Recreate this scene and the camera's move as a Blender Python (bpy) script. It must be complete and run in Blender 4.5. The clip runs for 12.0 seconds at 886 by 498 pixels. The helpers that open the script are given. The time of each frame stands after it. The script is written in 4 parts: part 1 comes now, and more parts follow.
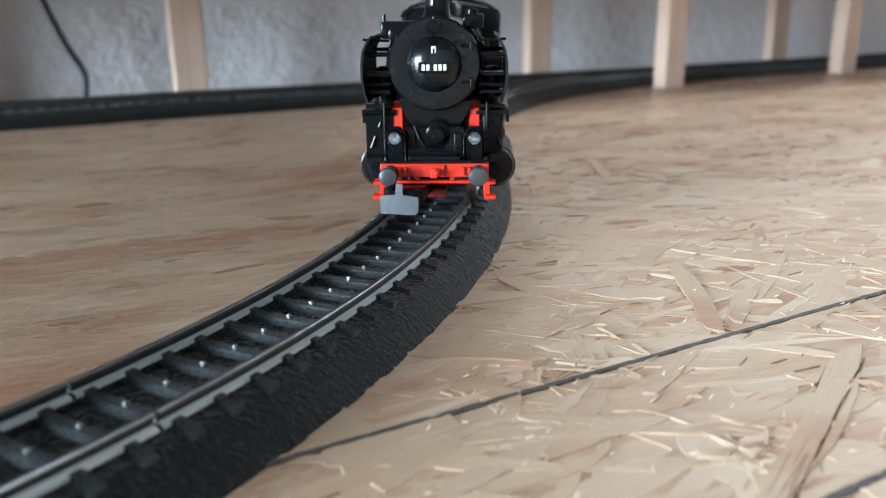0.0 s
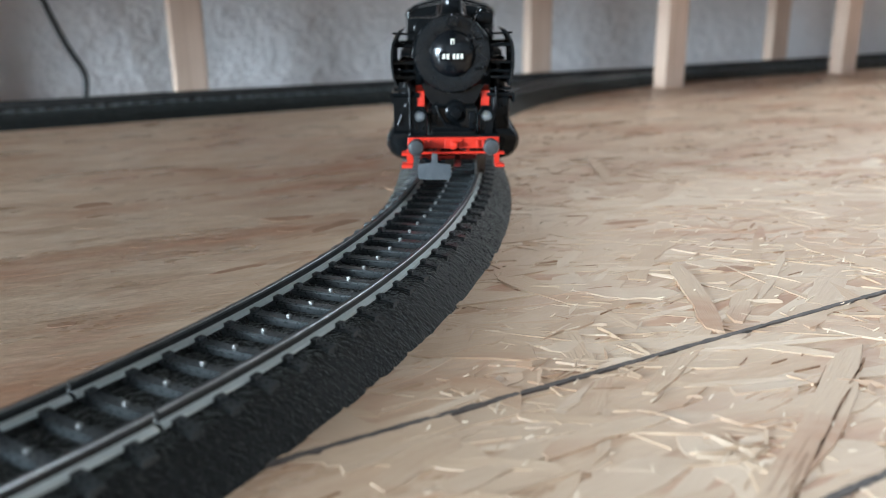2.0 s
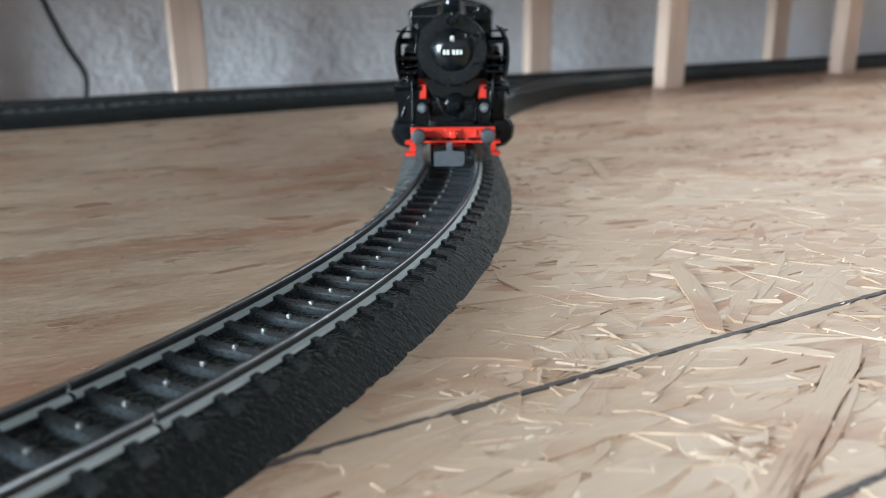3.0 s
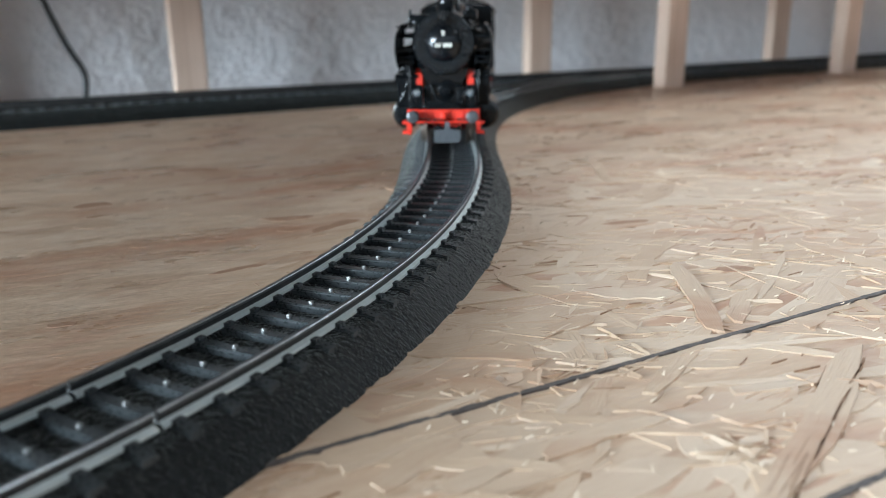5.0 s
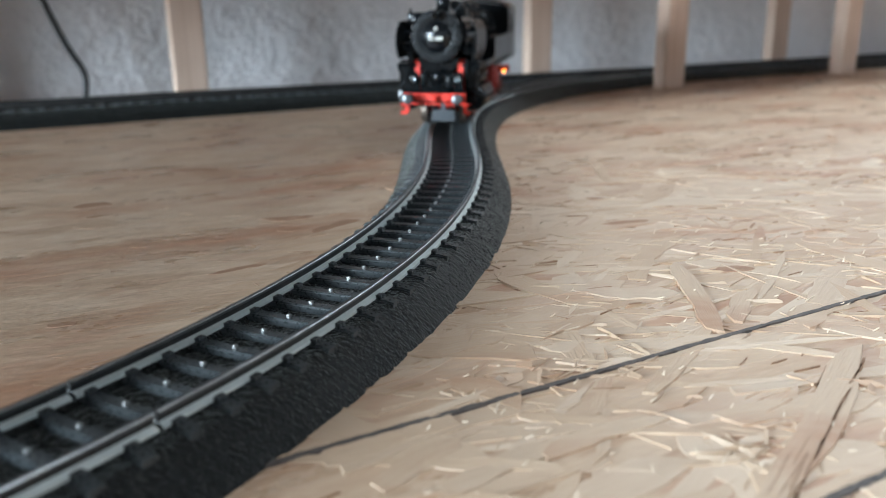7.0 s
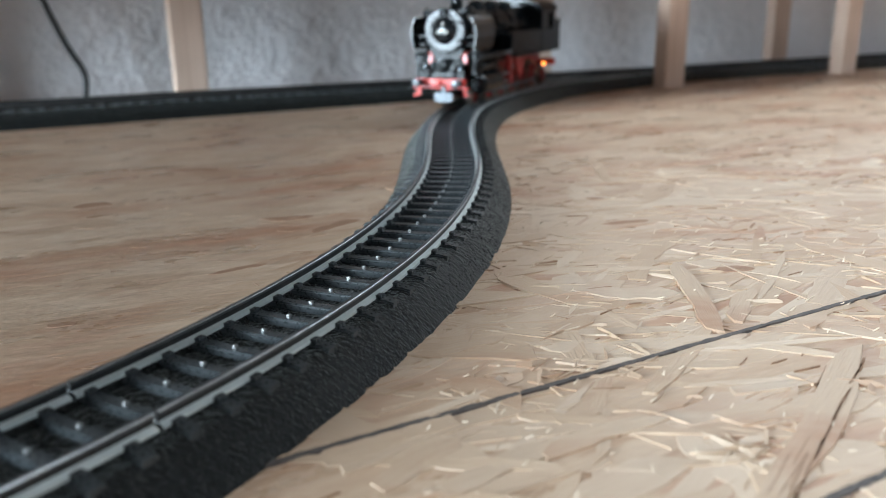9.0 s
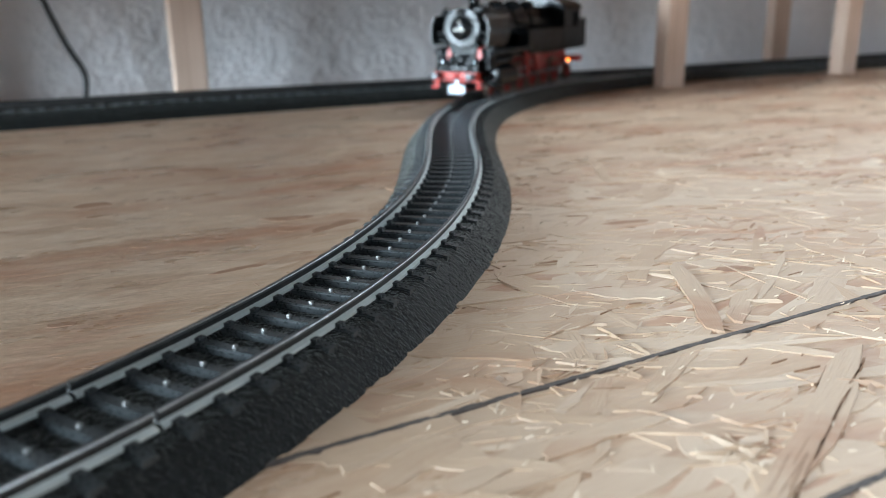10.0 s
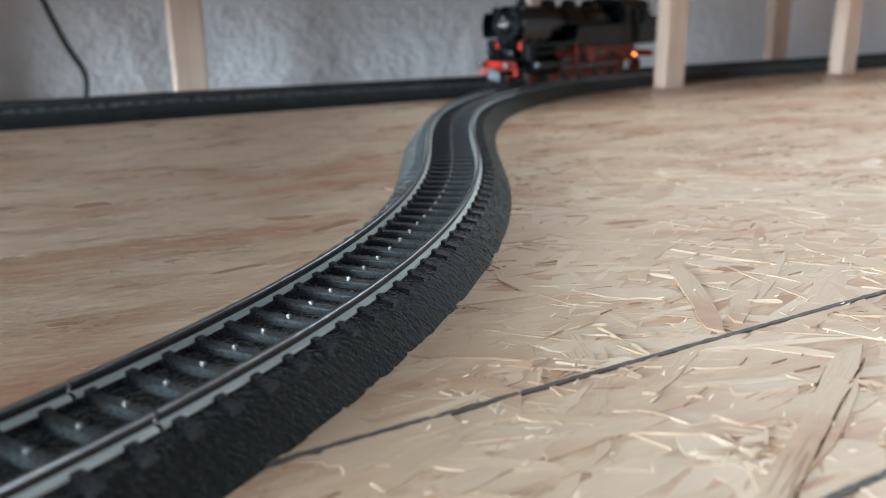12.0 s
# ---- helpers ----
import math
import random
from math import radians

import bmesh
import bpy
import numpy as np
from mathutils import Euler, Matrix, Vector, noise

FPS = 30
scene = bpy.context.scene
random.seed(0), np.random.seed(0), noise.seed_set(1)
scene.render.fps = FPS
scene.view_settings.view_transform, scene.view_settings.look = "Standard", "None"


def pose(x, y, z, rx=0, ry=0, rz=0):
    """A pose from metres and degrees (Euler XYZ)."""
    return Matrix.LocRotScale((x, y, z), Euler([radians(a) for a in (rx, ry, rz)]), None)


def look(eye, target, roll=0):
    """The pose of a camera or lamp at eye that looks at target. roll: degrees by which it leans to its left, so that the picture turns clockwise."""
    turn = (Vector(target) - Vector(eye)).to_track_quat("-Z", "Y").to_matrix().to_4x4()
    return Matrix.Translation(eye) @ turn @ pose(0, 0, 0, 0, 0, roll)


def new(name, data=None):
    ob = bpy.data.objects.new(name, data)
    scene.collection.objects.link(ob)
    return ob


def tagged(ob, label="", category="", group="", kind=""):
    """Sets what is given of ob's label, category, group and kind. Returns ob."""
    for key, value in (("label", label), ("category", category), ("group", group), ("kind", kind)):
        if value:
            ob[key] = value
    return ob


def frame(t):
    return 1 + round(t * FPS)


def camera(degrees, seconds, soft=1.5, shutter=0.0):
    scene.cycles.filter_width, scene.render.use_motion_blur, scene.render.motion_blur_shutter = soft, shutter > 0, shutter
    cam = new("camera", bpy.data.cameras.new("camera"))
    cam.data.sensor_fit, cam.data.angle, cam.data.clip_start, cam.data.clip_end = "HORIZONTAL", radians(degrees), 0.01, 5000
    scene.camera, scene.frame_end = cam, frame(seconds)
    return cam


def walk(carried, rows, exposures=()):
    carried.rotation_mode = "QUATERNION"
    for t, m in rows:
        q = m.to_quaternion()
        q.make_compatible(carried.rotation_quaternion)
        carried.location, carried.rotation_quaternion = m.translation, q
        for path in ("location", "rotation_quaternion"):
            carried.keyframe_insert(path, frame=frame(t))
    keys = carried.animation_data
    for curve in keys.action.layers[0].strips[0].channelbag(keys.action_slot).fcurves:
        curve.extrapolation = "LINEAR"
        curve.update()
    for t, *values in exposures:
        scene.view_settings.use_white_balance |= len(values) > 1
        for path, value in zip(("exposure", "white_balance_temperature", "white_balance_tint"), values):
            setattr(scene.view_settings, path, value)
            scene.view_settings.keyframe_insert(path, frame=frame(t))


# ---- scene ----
# Board top is z = 0. The camera stands on it, low beside the curved track.
EYE = Vector((0.0, 0.0, 0.0594))
cam = camera(56.44, 12.0, soft=0.8)
cam.data.dof.use_dof = True
cam.data.dof.focus_distance = 0.168
cam.data.dof.aperture_fstop = 19.0
HOLD = Matrix.Translation(EYE) @ pose(0, 0, 0, 90 - 16.71, 0, 0) @ pose(0, 0, 0, 0, 0, -0.65)
walk(cam, [(0.0, HOLD), (12.0, HOLD)], exposures=[(0.0, -0.30, 5830.0, 4.0), (12.0, -0.30, 5830.0, 4.0)])

# ---------------------------------------------------------------- light
world = bpy.data.worlds.new("world")
scene.world = world
world.use_nodes = True
wn = world.node_tree
sky = wn.nodes.new("ShaderNodeTexSky")
sky.sky_type = "NISHITA"
sky.sun_disc = False
sky.sun_elevation = radians(35)
sky.sun_rotation = radians(200)
wn.nodes["Background"].inputs["Strength"].default_value = 0.12
wn.links.new(sky.outputs["Color"], wn.nodes["Background"].inputs["Color"])

# The room follows the straight back track: d along it, n away from the camera.
ROOM = Matrix(((0.882, -0.471, 0, 0.0), (0.471, 0.882, 0, 0.523), (0, 0, 1, 0), (0, 0, 0, 1)))


def window_light(name, d, n, z, wide, high, aim, power, colour):
    data = bpy.data.lights.new(name, "AREA")
    data.shape, data.size, data.size_y, data.energy, data.color = "RECTANGLE", wide, high, power, colour
    ob = new(name, data)
    ob.matrix_world = look(ROOM @ Vector((d, n, z)), ROOM @ Vector(aim))
    return ob


# Overhead fill added to brighten the right of the board; its opening is unseen.
window_light("added_top_fill", 1.10, -0.60, 1.69, 1.1, 1.1, (1.05, -0.55, 0.0), 58.0, (0.92, 0.96, 1.0))
window_light("low_window_daylight", -2.77, -0.74, 0.41, 1.0, 0.78, (0.0, -0.35, 0.20), 262.0, (0.84, 0.93, 1.0))

# ---------------------------------------------------------------- materials


def shader(name, rough=0.5, metal=0.0, spec=0.5):
    m = bpy.data.materials.new(name)
    m.use_nodes = True
    b = m.node_tree.nodes["Principled BSDF"]
    b.inputs["Roughness"].default_value = rough
    b.inputs["Metallic"].default_value = metal
    b.inputs["Specular IOR Level"].default_value = spec
    return m, m.node_tree, b


def node(nt, kind, **values):
    n = nt.nodes.new(kind)
    for k, v in values.items():
        n.inputs[k.replace("_", " ")].default_value = v
    return n


def ramp(nt, src, stops):
    r = nt.nodes.new("ShaderNodeValToRGB")
    e = r.color_ramp.elements
    while len(e) < len(stops):
        e.new(0.5)
    for el, (p, c) in zip(e, stops):
        el.position, el.color = p, (*c, 1.0)
    nt.links.new(src, r.inputs["Fac"])
    return r.outputs["Color"]


def mixed(nt, fac, a, b, how="MIX"):
    n = nt.nodes.new("ShaderNodeMix")
    n.data_type, n.blend_type = "RGBA", how
    for sock, v in ((n.inputs[0], fac), (n.inputs[6], a), (n.inputs[7], b)):
        if isinstance(v, bpy.types.NodeSocket):
            nt.links.new(v, sock)
        elif isinstance(v, tuple):
            sock.default_value = (*v, 1.0)
        else:
            sock.default_value = v
    return n.outputs[2]


def bump(nt, b, height, strength, distance):
    n = node(nt, "ShaderNodeBump", Strength=strength, Distance=distance)
    nt.links.new(height, n.inputs["Height"])
    nt.links.new(n.outputs["Normal"], b.inputs["Normal"])
    return n


def coords(nt, scale=(1, 1, 1), turn=0.0, kind="Object"):
    tc = nt.nodes.new("ShaderNodeTexCoord")
    mp = nt.nodes.new("ShaderNodeMapping")
    mp.inputs["Scale"].default_value = scale
    mp.inputs["Rotation"].default_value = (0, 0, turn)
    nt.links.new(tc.outputs[kind], mp.inputs["Vector"])
    return mp.outputs["Vector"]


def noise_tex(nt, vec, scale, detail=4.0, rough=0.55):
    n = node(nt, "ShaderNodeTexNoise", Scale=scale, Detail=detail, Roughness=rough)
    nt.links.new(vec, n.inputs["Vector"])
    return n.outputs["Fac"]


def surface(name, dark, light, scale, rough=0.5, metal=0.0, spec=0.5, relief=0.0, fine=8.0, vary=0.0):
    """A paint, plastic or metal with grain at two scales."""
    m, nt, b = shader(name, rough, metal, spec)
    v = coords(nt)
    a = noise_tex(nt, v, scale, 5.0)
    f = noise_tex(nt, v, scale * fine, 3.0)
    c = ramp(nt, a, ((0.3, dark), (0.7, light)))
    c = mixed(nt, 0.35, c, ramp(nt, f, ((0.35, dark), (0.65, light))))
    if vary:
        info = nt.nodes.new("ShaderNodeObjectInfo")
        h = node(nt, "ShaderNodeHueSaturation")
        mr = node(nt, "ShaderNodeMapRange", To_Min=1.0 - vary, To_Max=1.0 + vary)
        nt.links.new(info.outputs["Random"], mr.inputs["Value"])
        nt.links.new(mr.outputs["Result"], h.inputs["Value"])
        nt.links.new(c, h.inputs["Color"])
        c = h.outputs["Color"]
    nt.links.new(c, b.inputs["Base Color"])
    r = node(nt, "ShaderNodeMapRange", To_Min=rough * (0.75 if relief else 0.95), To_Max=min(1.0, rough * (1.3 if relief else 1.06)))
    nt.links.new(f, r.inputs["Value"])
    nt.links.new(r.outputs["Result"], b.inputs["Roughness"])
    if relief:
        bump(nt, b, f, 0.5, relief)
    return m


BLACK = surface("black_paint", (0.0025, 0.003, 0.0035), (0.005, 0.006, 0.007), 60, 0.14, 0, 0.24)
SATIN = surface("satin_black", (0.003, 0.0035, 0.004), (0.005, 0.006, 0.007), 80, 0.18, 0, 0.15)
SMOKEBOX = surface("smokebox_door_black", (0.003, 0.004, 0.005), (0.006, 0.007, 0.009), 60, 0.20, 0, 0.5)
SMOKEBOX_SHELL = surface("smokebox_shell_black", (0.006, 0.007, 0.008), (0.010, 0.011, 0.012), 60, 0.26, 0, 0.5)
RED = surface("red_plastic", (0.48, 0.020, 0.008), (0.60, 0.030, 0.012), 90, 0.34, 0, 0.5)
WHEEL_RED = surface("wheel_red", (0.16, 0.009, 0.006), (0.26, 0.015, 0.009), 160, 0.45, 0, 0.5, 0.00003)
STEEL = surface("bright_steel", (0.50, 0.52, 0.54), (0.62, 0.64, 0.66), 90, 0.2, 1.0, 0.5)
TYRE = surface("wheel_tyre", (0.10, 0.075, 0.06), (0.22, 0.18, 0.15), 250, 0.38, 0.8, 0.5, 0.00003)
BUFFER = surface("buffer_head", (0.06, 0.063, 0.067), (0.095, 0.098, 0.102), 120, 0.28, 0.5, 0.5)
# Foot coat: paler than the head, for the light that falls on it.
RAIL = surface("rail_foot_lit", (0.66, 0.71, 0.69), (0.82, 0.86, 0.84), 60, 0.36, 0.4, 0.5)
RAIL_EDGE = surface("rail_edge_polish", (0.50, 0.53, 0.54), (0.64, 0.66, 0.67), 60, 0.30, 0.9, 0.5)
RAIL_HEAD = surface("rail_head_steel", (0.15, 0.155, 0.16), (0.25, 0.255, 0.26), 60, 0.44, 1.0, 0.5)
# Web coat: near black, for the shade beneath the rail head.
RAIL_WEB = surface("rail_shade_dark", (0.018, 0.018, 0.018), (0.045, 0.044, 0.042), 120, 0.5, 0.3, 0.4)
RING = surface("smokebox_ring_black", (0.003, 0.004, 0.005), (0.006, 0.007, 0.008), 60, 0.27, 0, 0.32)
SLEEPER = surface("sleeper_plastic", (0.030, 0.034, 0.036), (0.056, 0.062, 0.065), 200, 0.28, 0, 0.45, 0.00005, vary=0.15)
STUD = surface("stud_steel", (0.30, 0.30, 0.30), (0.42, 0.42, 0.41), 200, 0.38, 0.7)
DARK_STEEL = surface("coupler_steel", (0.13, 0.145, 0.16), (0.19, 0.205, 0.22), 70, 0.30, 0.8)
CABLE = surface("cable_rubber", (0.012, 0.012, 0.012), (0.022, 0.022, 0.022), 90, 0.5)
CREAM = surface("plate_lettering", (0.60, 0.58, 0.50), (0.72, 0.70, 0.62), 300, 0.5)
MARKER = surface("marker_ink", (0.042, 0.036, 0.034), (0.135, 0.112, 0.100), 420, 0.55, 0, 0.3, 0.00005, 6)


def foam():
    """Rubber granulate: near black, with a few paler grains and a sheen standing in for grazing window light."""
    m, nt, b = shader("roadbed_foam", 0.45, 0, 0.16)
    v = coords(nt)
    a = noise_tex(nt, v, 60, 4)
    w = node(nt, "ShaderNodeTexVoronoi", Scale=1900)
    nt.links.new(v, w.inputs["Vector"])
    f = noise_tex(nt, v, 1700, 4, 0.6)
    c = ramp(nt, a, ((0.3, (0.0022, 0.0024, 0.0022)), (0.7, (0.0048, 0.0052, 0.0046))))
    sp = node(nt, "ShaderNodeTexVoronoi", Scale=1900)
    nt.links.new(v, sp.inputs["Vector"])
    c = mixed(nt, ramp(nt, sp.outputs["Color"], ((0.78, (0, 0, 0)), (0.92, (0.7, 0.7, 0.7)))), c, (0.045, 0.046, 0.040))
    nt.links.new(c, b.inputs["Base Color"])
    b.inputs["Sheen Weight"].default_value = 0.42
    b.inputs["Sheen Roughness"].default_value = 0.36
    b.inputs["Sheen Tint"].default_value = (0.94, 1.0, 0.96, 1.0)
    h = mixed(nt, 0.4, w.outputs["Distance"], f)
    bump(nt, b, h, 0.8, 0.00045)
    return m


FOAM = foam()
FOAM_GRAIN = surface("foam_grain", (0.003, 0.0033, 0.003), (0.014, 0.0145, 0.0135), 900, 0.4, 0, 0.4)


def timber():
    m, nt, b = shader("planed_timber", 0.55, 0, 0.4)
    v = coords(nt, (60, 60, 3))
    g = noise_tex(nt, v, 4, 5)
    a = noise_tex(nt, coords(nt), 14, 3)
    c = ramp(nt, g, ((0.3, (0.46, 0.31, 0.23)), (0.55, (0.58, 0.42, 0.325)), (0.75, (0.66, 0.50, 0.40))))
    c = mixed(nt, 0.3, c, ramp(nt, a, ((0.35, (0.50, 0.35, 0.25)), (0.65, (0.70, 0.56, 0.44)))))
    nt.links.new(c, b.inputs["Base Color"])
    bump(nt, b, g, 0.3, 0.0004)
    return m


TIMBER = timber()


def plaster(name, tone):
    m, nt, b = shader(name, 0.85, 0, 0.3)
    v = coords(nt)
    a = noise_tex(nt, v, 26, 6, 0.6)
    w = noise_tex(nt, v, 110, 5, 0.6)
    big = noise_tex(nt, v, 5, 3)
    c = ramp(nt, big, ((0.3, tuple(t * 0.92 for t in tone)), (0.7, tone)))
    c = mixed(nt, 0.25, c, ramp(nt, w, ((0.3, tuple(t * 0.8 for t in tone)), (0.6, tone))))
    nt.links.new(c, b.inputs["Base Color"])
    h = mixed(nt, 0.62, a, w)
    bump(nt, b, h, 1.0, 0.0055)
    return m


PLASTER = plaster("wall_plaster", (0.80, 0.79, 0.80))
# Unseen ceiling and walls are darkened to cut the light they bounce back.
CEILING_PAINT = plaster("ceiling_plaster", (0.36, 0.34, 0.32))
UNSEEN_PLASTER = plaster("unseen_plaster", (0.29, 0.30, 0.31))


def board_base():
    """Pressed strand board: long flakes in many directions, glue, dark gaps."""
    m, nt, b = shader("strand_board", 0.36, 0, 0.55)
    cols = None
    for turn, sc, seed in ((0.3, 1.0, 0.0), (-0.5, 1.25, 3.1), (1.2, 0.9, 7.7)):
        v = coords(nt, (38 * sc, 150 * sc, 1), turn)
        vo = node(nt, "ShaderNodeTexVoronoi", Scale=1.0, Randomness=1.0)
        nt.links.new(v, vo.inputs["Vector"])
        grain = noise_tex(nt, coords(nt, (60, 1400, 1), turn), 1.0, 4)
        c = ramp(nt, vo.outputs["Color"], ((0.1, (0.380, 0.246, 0.154)), (0.4, (0.475, 0.331, 0.220)), (0.65, (0.513, 0.371, 0.257)), (0.92, (0.570, 0.430, 0.311))))
        c = mixed(nt, 0.25, c, ramp(nt, grain, ((0.3, (0.380, 0.242, 0.149)), (0.7, (0.589, 0.439, 0.307)))))
        if cols is None:
            cols = c
        else:
            k = noise_tex(nt, coords(nt, (26, 70, 1), turn + seed), 1.0, 3, 0.7)
            cols = mixed(nt, ramp(nt, k, ((0.49, (0, 0, 0)), (0.52, (1, 1, 1)))), cols, c)
    st = noise_tex(nt, coords(nt, (11, 32, 1), 0.2), 1.0, 5, 0.6)
    cols = mixed(nt, ramp(nt, st, ((0.48, (0, 0, 0)), (0.66, (0.85, 0.85, 0.85)))), cols, (0.342, 0.166, 0.091))
    cr = noise_tex(nt, coords(nt, (70, 420, 1), 0.25), 1.0, 3, 0.7)
    cols = mixed(nt, ramp(nt, cr, ((0.70, (0, 0, 0)), (0.76, (0.8, 0.8, 0.8)))), cols, (0.133, 0.072, 0.037))
    nt.links.new(cols, b.inputs["Base Color"])
    h = noise_tex(nt, coords(nt, (70, 300, 1), 0.3), 1.0, 6, 0.65)
    bump(nt, b, h, 0.6, 0.0009)
    gl = noise_tex(nt, coords(nt, (30, 75, 1), 0.3), 1.0, 4, 0.65)
    nt.links.new(ramp(nt, gl, ((0.36, (0.20, 0.20, 0.20)), (0.62, (0.60, 0.60, 0.60)))), b.inputs["Roughness"])
    return m


OSB = board_base()


def strand_wood():
    m, nt, b = shader("strand_wood", 0.45, 0, 0.5)
    uv = coords(nt, (120, 2600, 1), 0, "UV")
    g = noise_tex(nt, uv, 1.0, 5, 0.6)
    geo = nt.nodes.new("ShaderNodeNewGeometry")
    base = ramp(nt, geo.outputs["Random Per Island"], ((0.0, (0.314, 0.170, 0.100)), (0.07, (0.418, 0.277, 0.174)), (0.3, (0.475, 0.336, 0.224)),
                                                     (0.6, (0.513, 0.376, 0.261)), (0.85, (0.560, 0.430, 0.315)), (1.0, (0.646, 0.528, 0.407))))
    c = mixed(nt, 0.5, base, ramp(nt, g, ((0.28, (0.323, 0.197, 0.116)), (0.42, (0.475, 0.336, 0.224)), (0.6, (0.541, 0.403, 0.282)), (0.75, (0.627, 0.501, 0.373)))))
    st = noise_tex(nt, coords(nt, (11, 32, 1), 0.2), 1.0, 5, 0.6)
    c = mixed(nt, ramp(nt, st, ((0.52, (0, 0, 0)), (0.68, (0.75, 0.75, 0.75)))), c, (0.351, 0.175, 0.095))
    nt.links.new(c, b.inputs["Base Color"])
    bump(nt, b, g, 0.8, 0.0003)
    r = node(nt, "ShaderNodeMapRange", To_Min=0.3, To_Max=0.6)
    nt.links.new(g, r.inputs["Value"])
    nt.links.new(r.outputs["Result"], b.inputs["Roughness"])
    return m


STRAND = strand_wood()

m, nt, b = shader("lamp_glass", 0.06)
b.inputs["Base Color"].default_value = (0.95, 0.98, 1.0, 1)
b.inputs["Transmission Weight"].default_value = 1.0
b.inputs["IOR"].default_value = 1.45
GLASS = m
m, nt, b = shader("firebox_glow", 0.4)
b.inputs["Base Color"].default_value = (0.6, 0.15, 0.02, 1)
b.inputs["Emission Color"].default_value = (1.0, 0.23, 0.03, 1)
b.inputs["Emission Strength"].default_value = 9.0
GLOW = m

# ---------------------------------------------------------------- mesh tools (lengths in mm, unless said)


def part(name, bm, material, parent=None, label="", scale=0.001, smooth=False):
    me = bpy.data.meshes.new(name)
    if scale != 1:
        bmesh.ops.scale(bm, vec=(scale,) * 3, verts=bm.verts)
    bmesh.ops.recalc_face_normals(bm, faces=bm.faces)
    bm.to_mesh(me)
    bm.free()
    me.materials.append(material)
    if smooth:
        me.polygons.foreach_set("use_smooth", [True] * len(me.polygons))
        me.set_sharp_from_angle(angle=radians(38))
    ob = new(name, me)
    if parent:
        ob.parent = parent
    return tagged(ob, label)


def thing(name, label, category, group="", kind=""):
    return tagged(new(name), label, category, group, kind)


def box(bm, x, y, z, bev=0.0):
    """A block from x[0] to x[1] and so on, with bevelled edges."""
    r = bmesh.ops.create_cube(bm, size=1.0)
    for v in r["verts"]:
        v.co = Vector(((x[0] + x[1]) / 2 + v.co.x * (x[1] - x[0]), (y[0] + y[1]) / 2 + v.co.y * (y[1] - y[0]), (z[0] + z[1]) / 2 + v.co.z * (z[1] - z[0])))
    if bev:
        es = list({e for v in r["verts"] for e in v.link_edges})
        bmesh.ops.bevel(bm, geom=es, offset=bev, segments=2, affect="EDGES", profile=0.5)
    return bm


def lathe(bm, at, way, profile, seg=28):
    """Turns (distance along, radius) pairs round the axis that starts at `at`."""
    way = Vector(way).normalized()
    u = way.orthogonal().normalized()
    w = way.cross(u)
    at = Vector(at)
    rings = []
    for a, r in profile:
        if r <= 1e-6:
            rings.append([bm.verts.new(at + way * a)])
        else:
            rings.append([bm.verts.new(at + way * a + (u * math.cos(k * 2 * math.pi / seg) + w * math.sin(k * 2 * math.pi / seg)) * r) for k in range(seg)])
    for p, q in zip(rings, rings[1:]):
        for k in range(seg):
            j = (k + 1) % seg
            if len(p) == 1 and len(q) > 1:
                bm.faces.new((p[0], q[k], q[j]))
            elif len(q) == 1 and len(p) > 1:
                bm.faces.new((p[k], p[j], q[0]))
            elif len(p) > 1:
                bm.faces.new((p[k], p[j], q[j], q[k]))
    for ring in (rings[0], rings[-1]):
        if len(ring) > 1:
            bm.faces.new(ring)
    return bm


def rod(bm, a, b, r, seg=12):
    a, b = Vector(a), Vector(b)
    return lathe(bm, a, b - a, [(0, r), ((b - a).length, r)], seg)


def pipe(bm, pts, r, seg=8):
    for a, b in zip(pts, pts[1:]):
        rod(bm, a, b, r, seg)
    for p in pts[1:-1]:
        bmesh.ops.create_icosphere(bm, subdivisions=1, radius=r * 1.02, matrix=Matrix.Translation(p))
    return bm


def slab(bm, outline, y0, y1, axis="y"):
    """Extrudes an outline of (x, z) across y, or of (y, z) along x, or of (x, y) up z."""
    def at(p, k):
        return {"y": (p[0], k, p[1]), "x": (k, p[0], p[1]), "z": (p[0], p[1], k)}[axis]
    lo = [bm.verts.new(at(p, y0)) for p in outline]
    hi = [bm.verts.new(at(p, y1)) for p in outline]
    bm.faces.new(lo)
    bm.faces.new(hi)
    n = len(outline)
    for k in range(n):
        bm.faces.new((lo[k], lo[(k + 1) % n], hi[(k + 1) % n], hi[k]))
    return bm


def fresh():
    return bmesh.new()


# ---------------------------------------------------------------- the line of the curved track
ZR = 0.0097
START = (-0.0535, 0.0854, 0.9834)
BEND_AT = [0.05 * k for k in range(14)]
BEND = [2.83, 3.11, 2.94, 2.79, 1.96, -1.06, -2.14, -3.27, -3.94, -1.14, -6.72, 0.98, -5.22, -3.60]
STEP = 0.001
BACK = -0.14


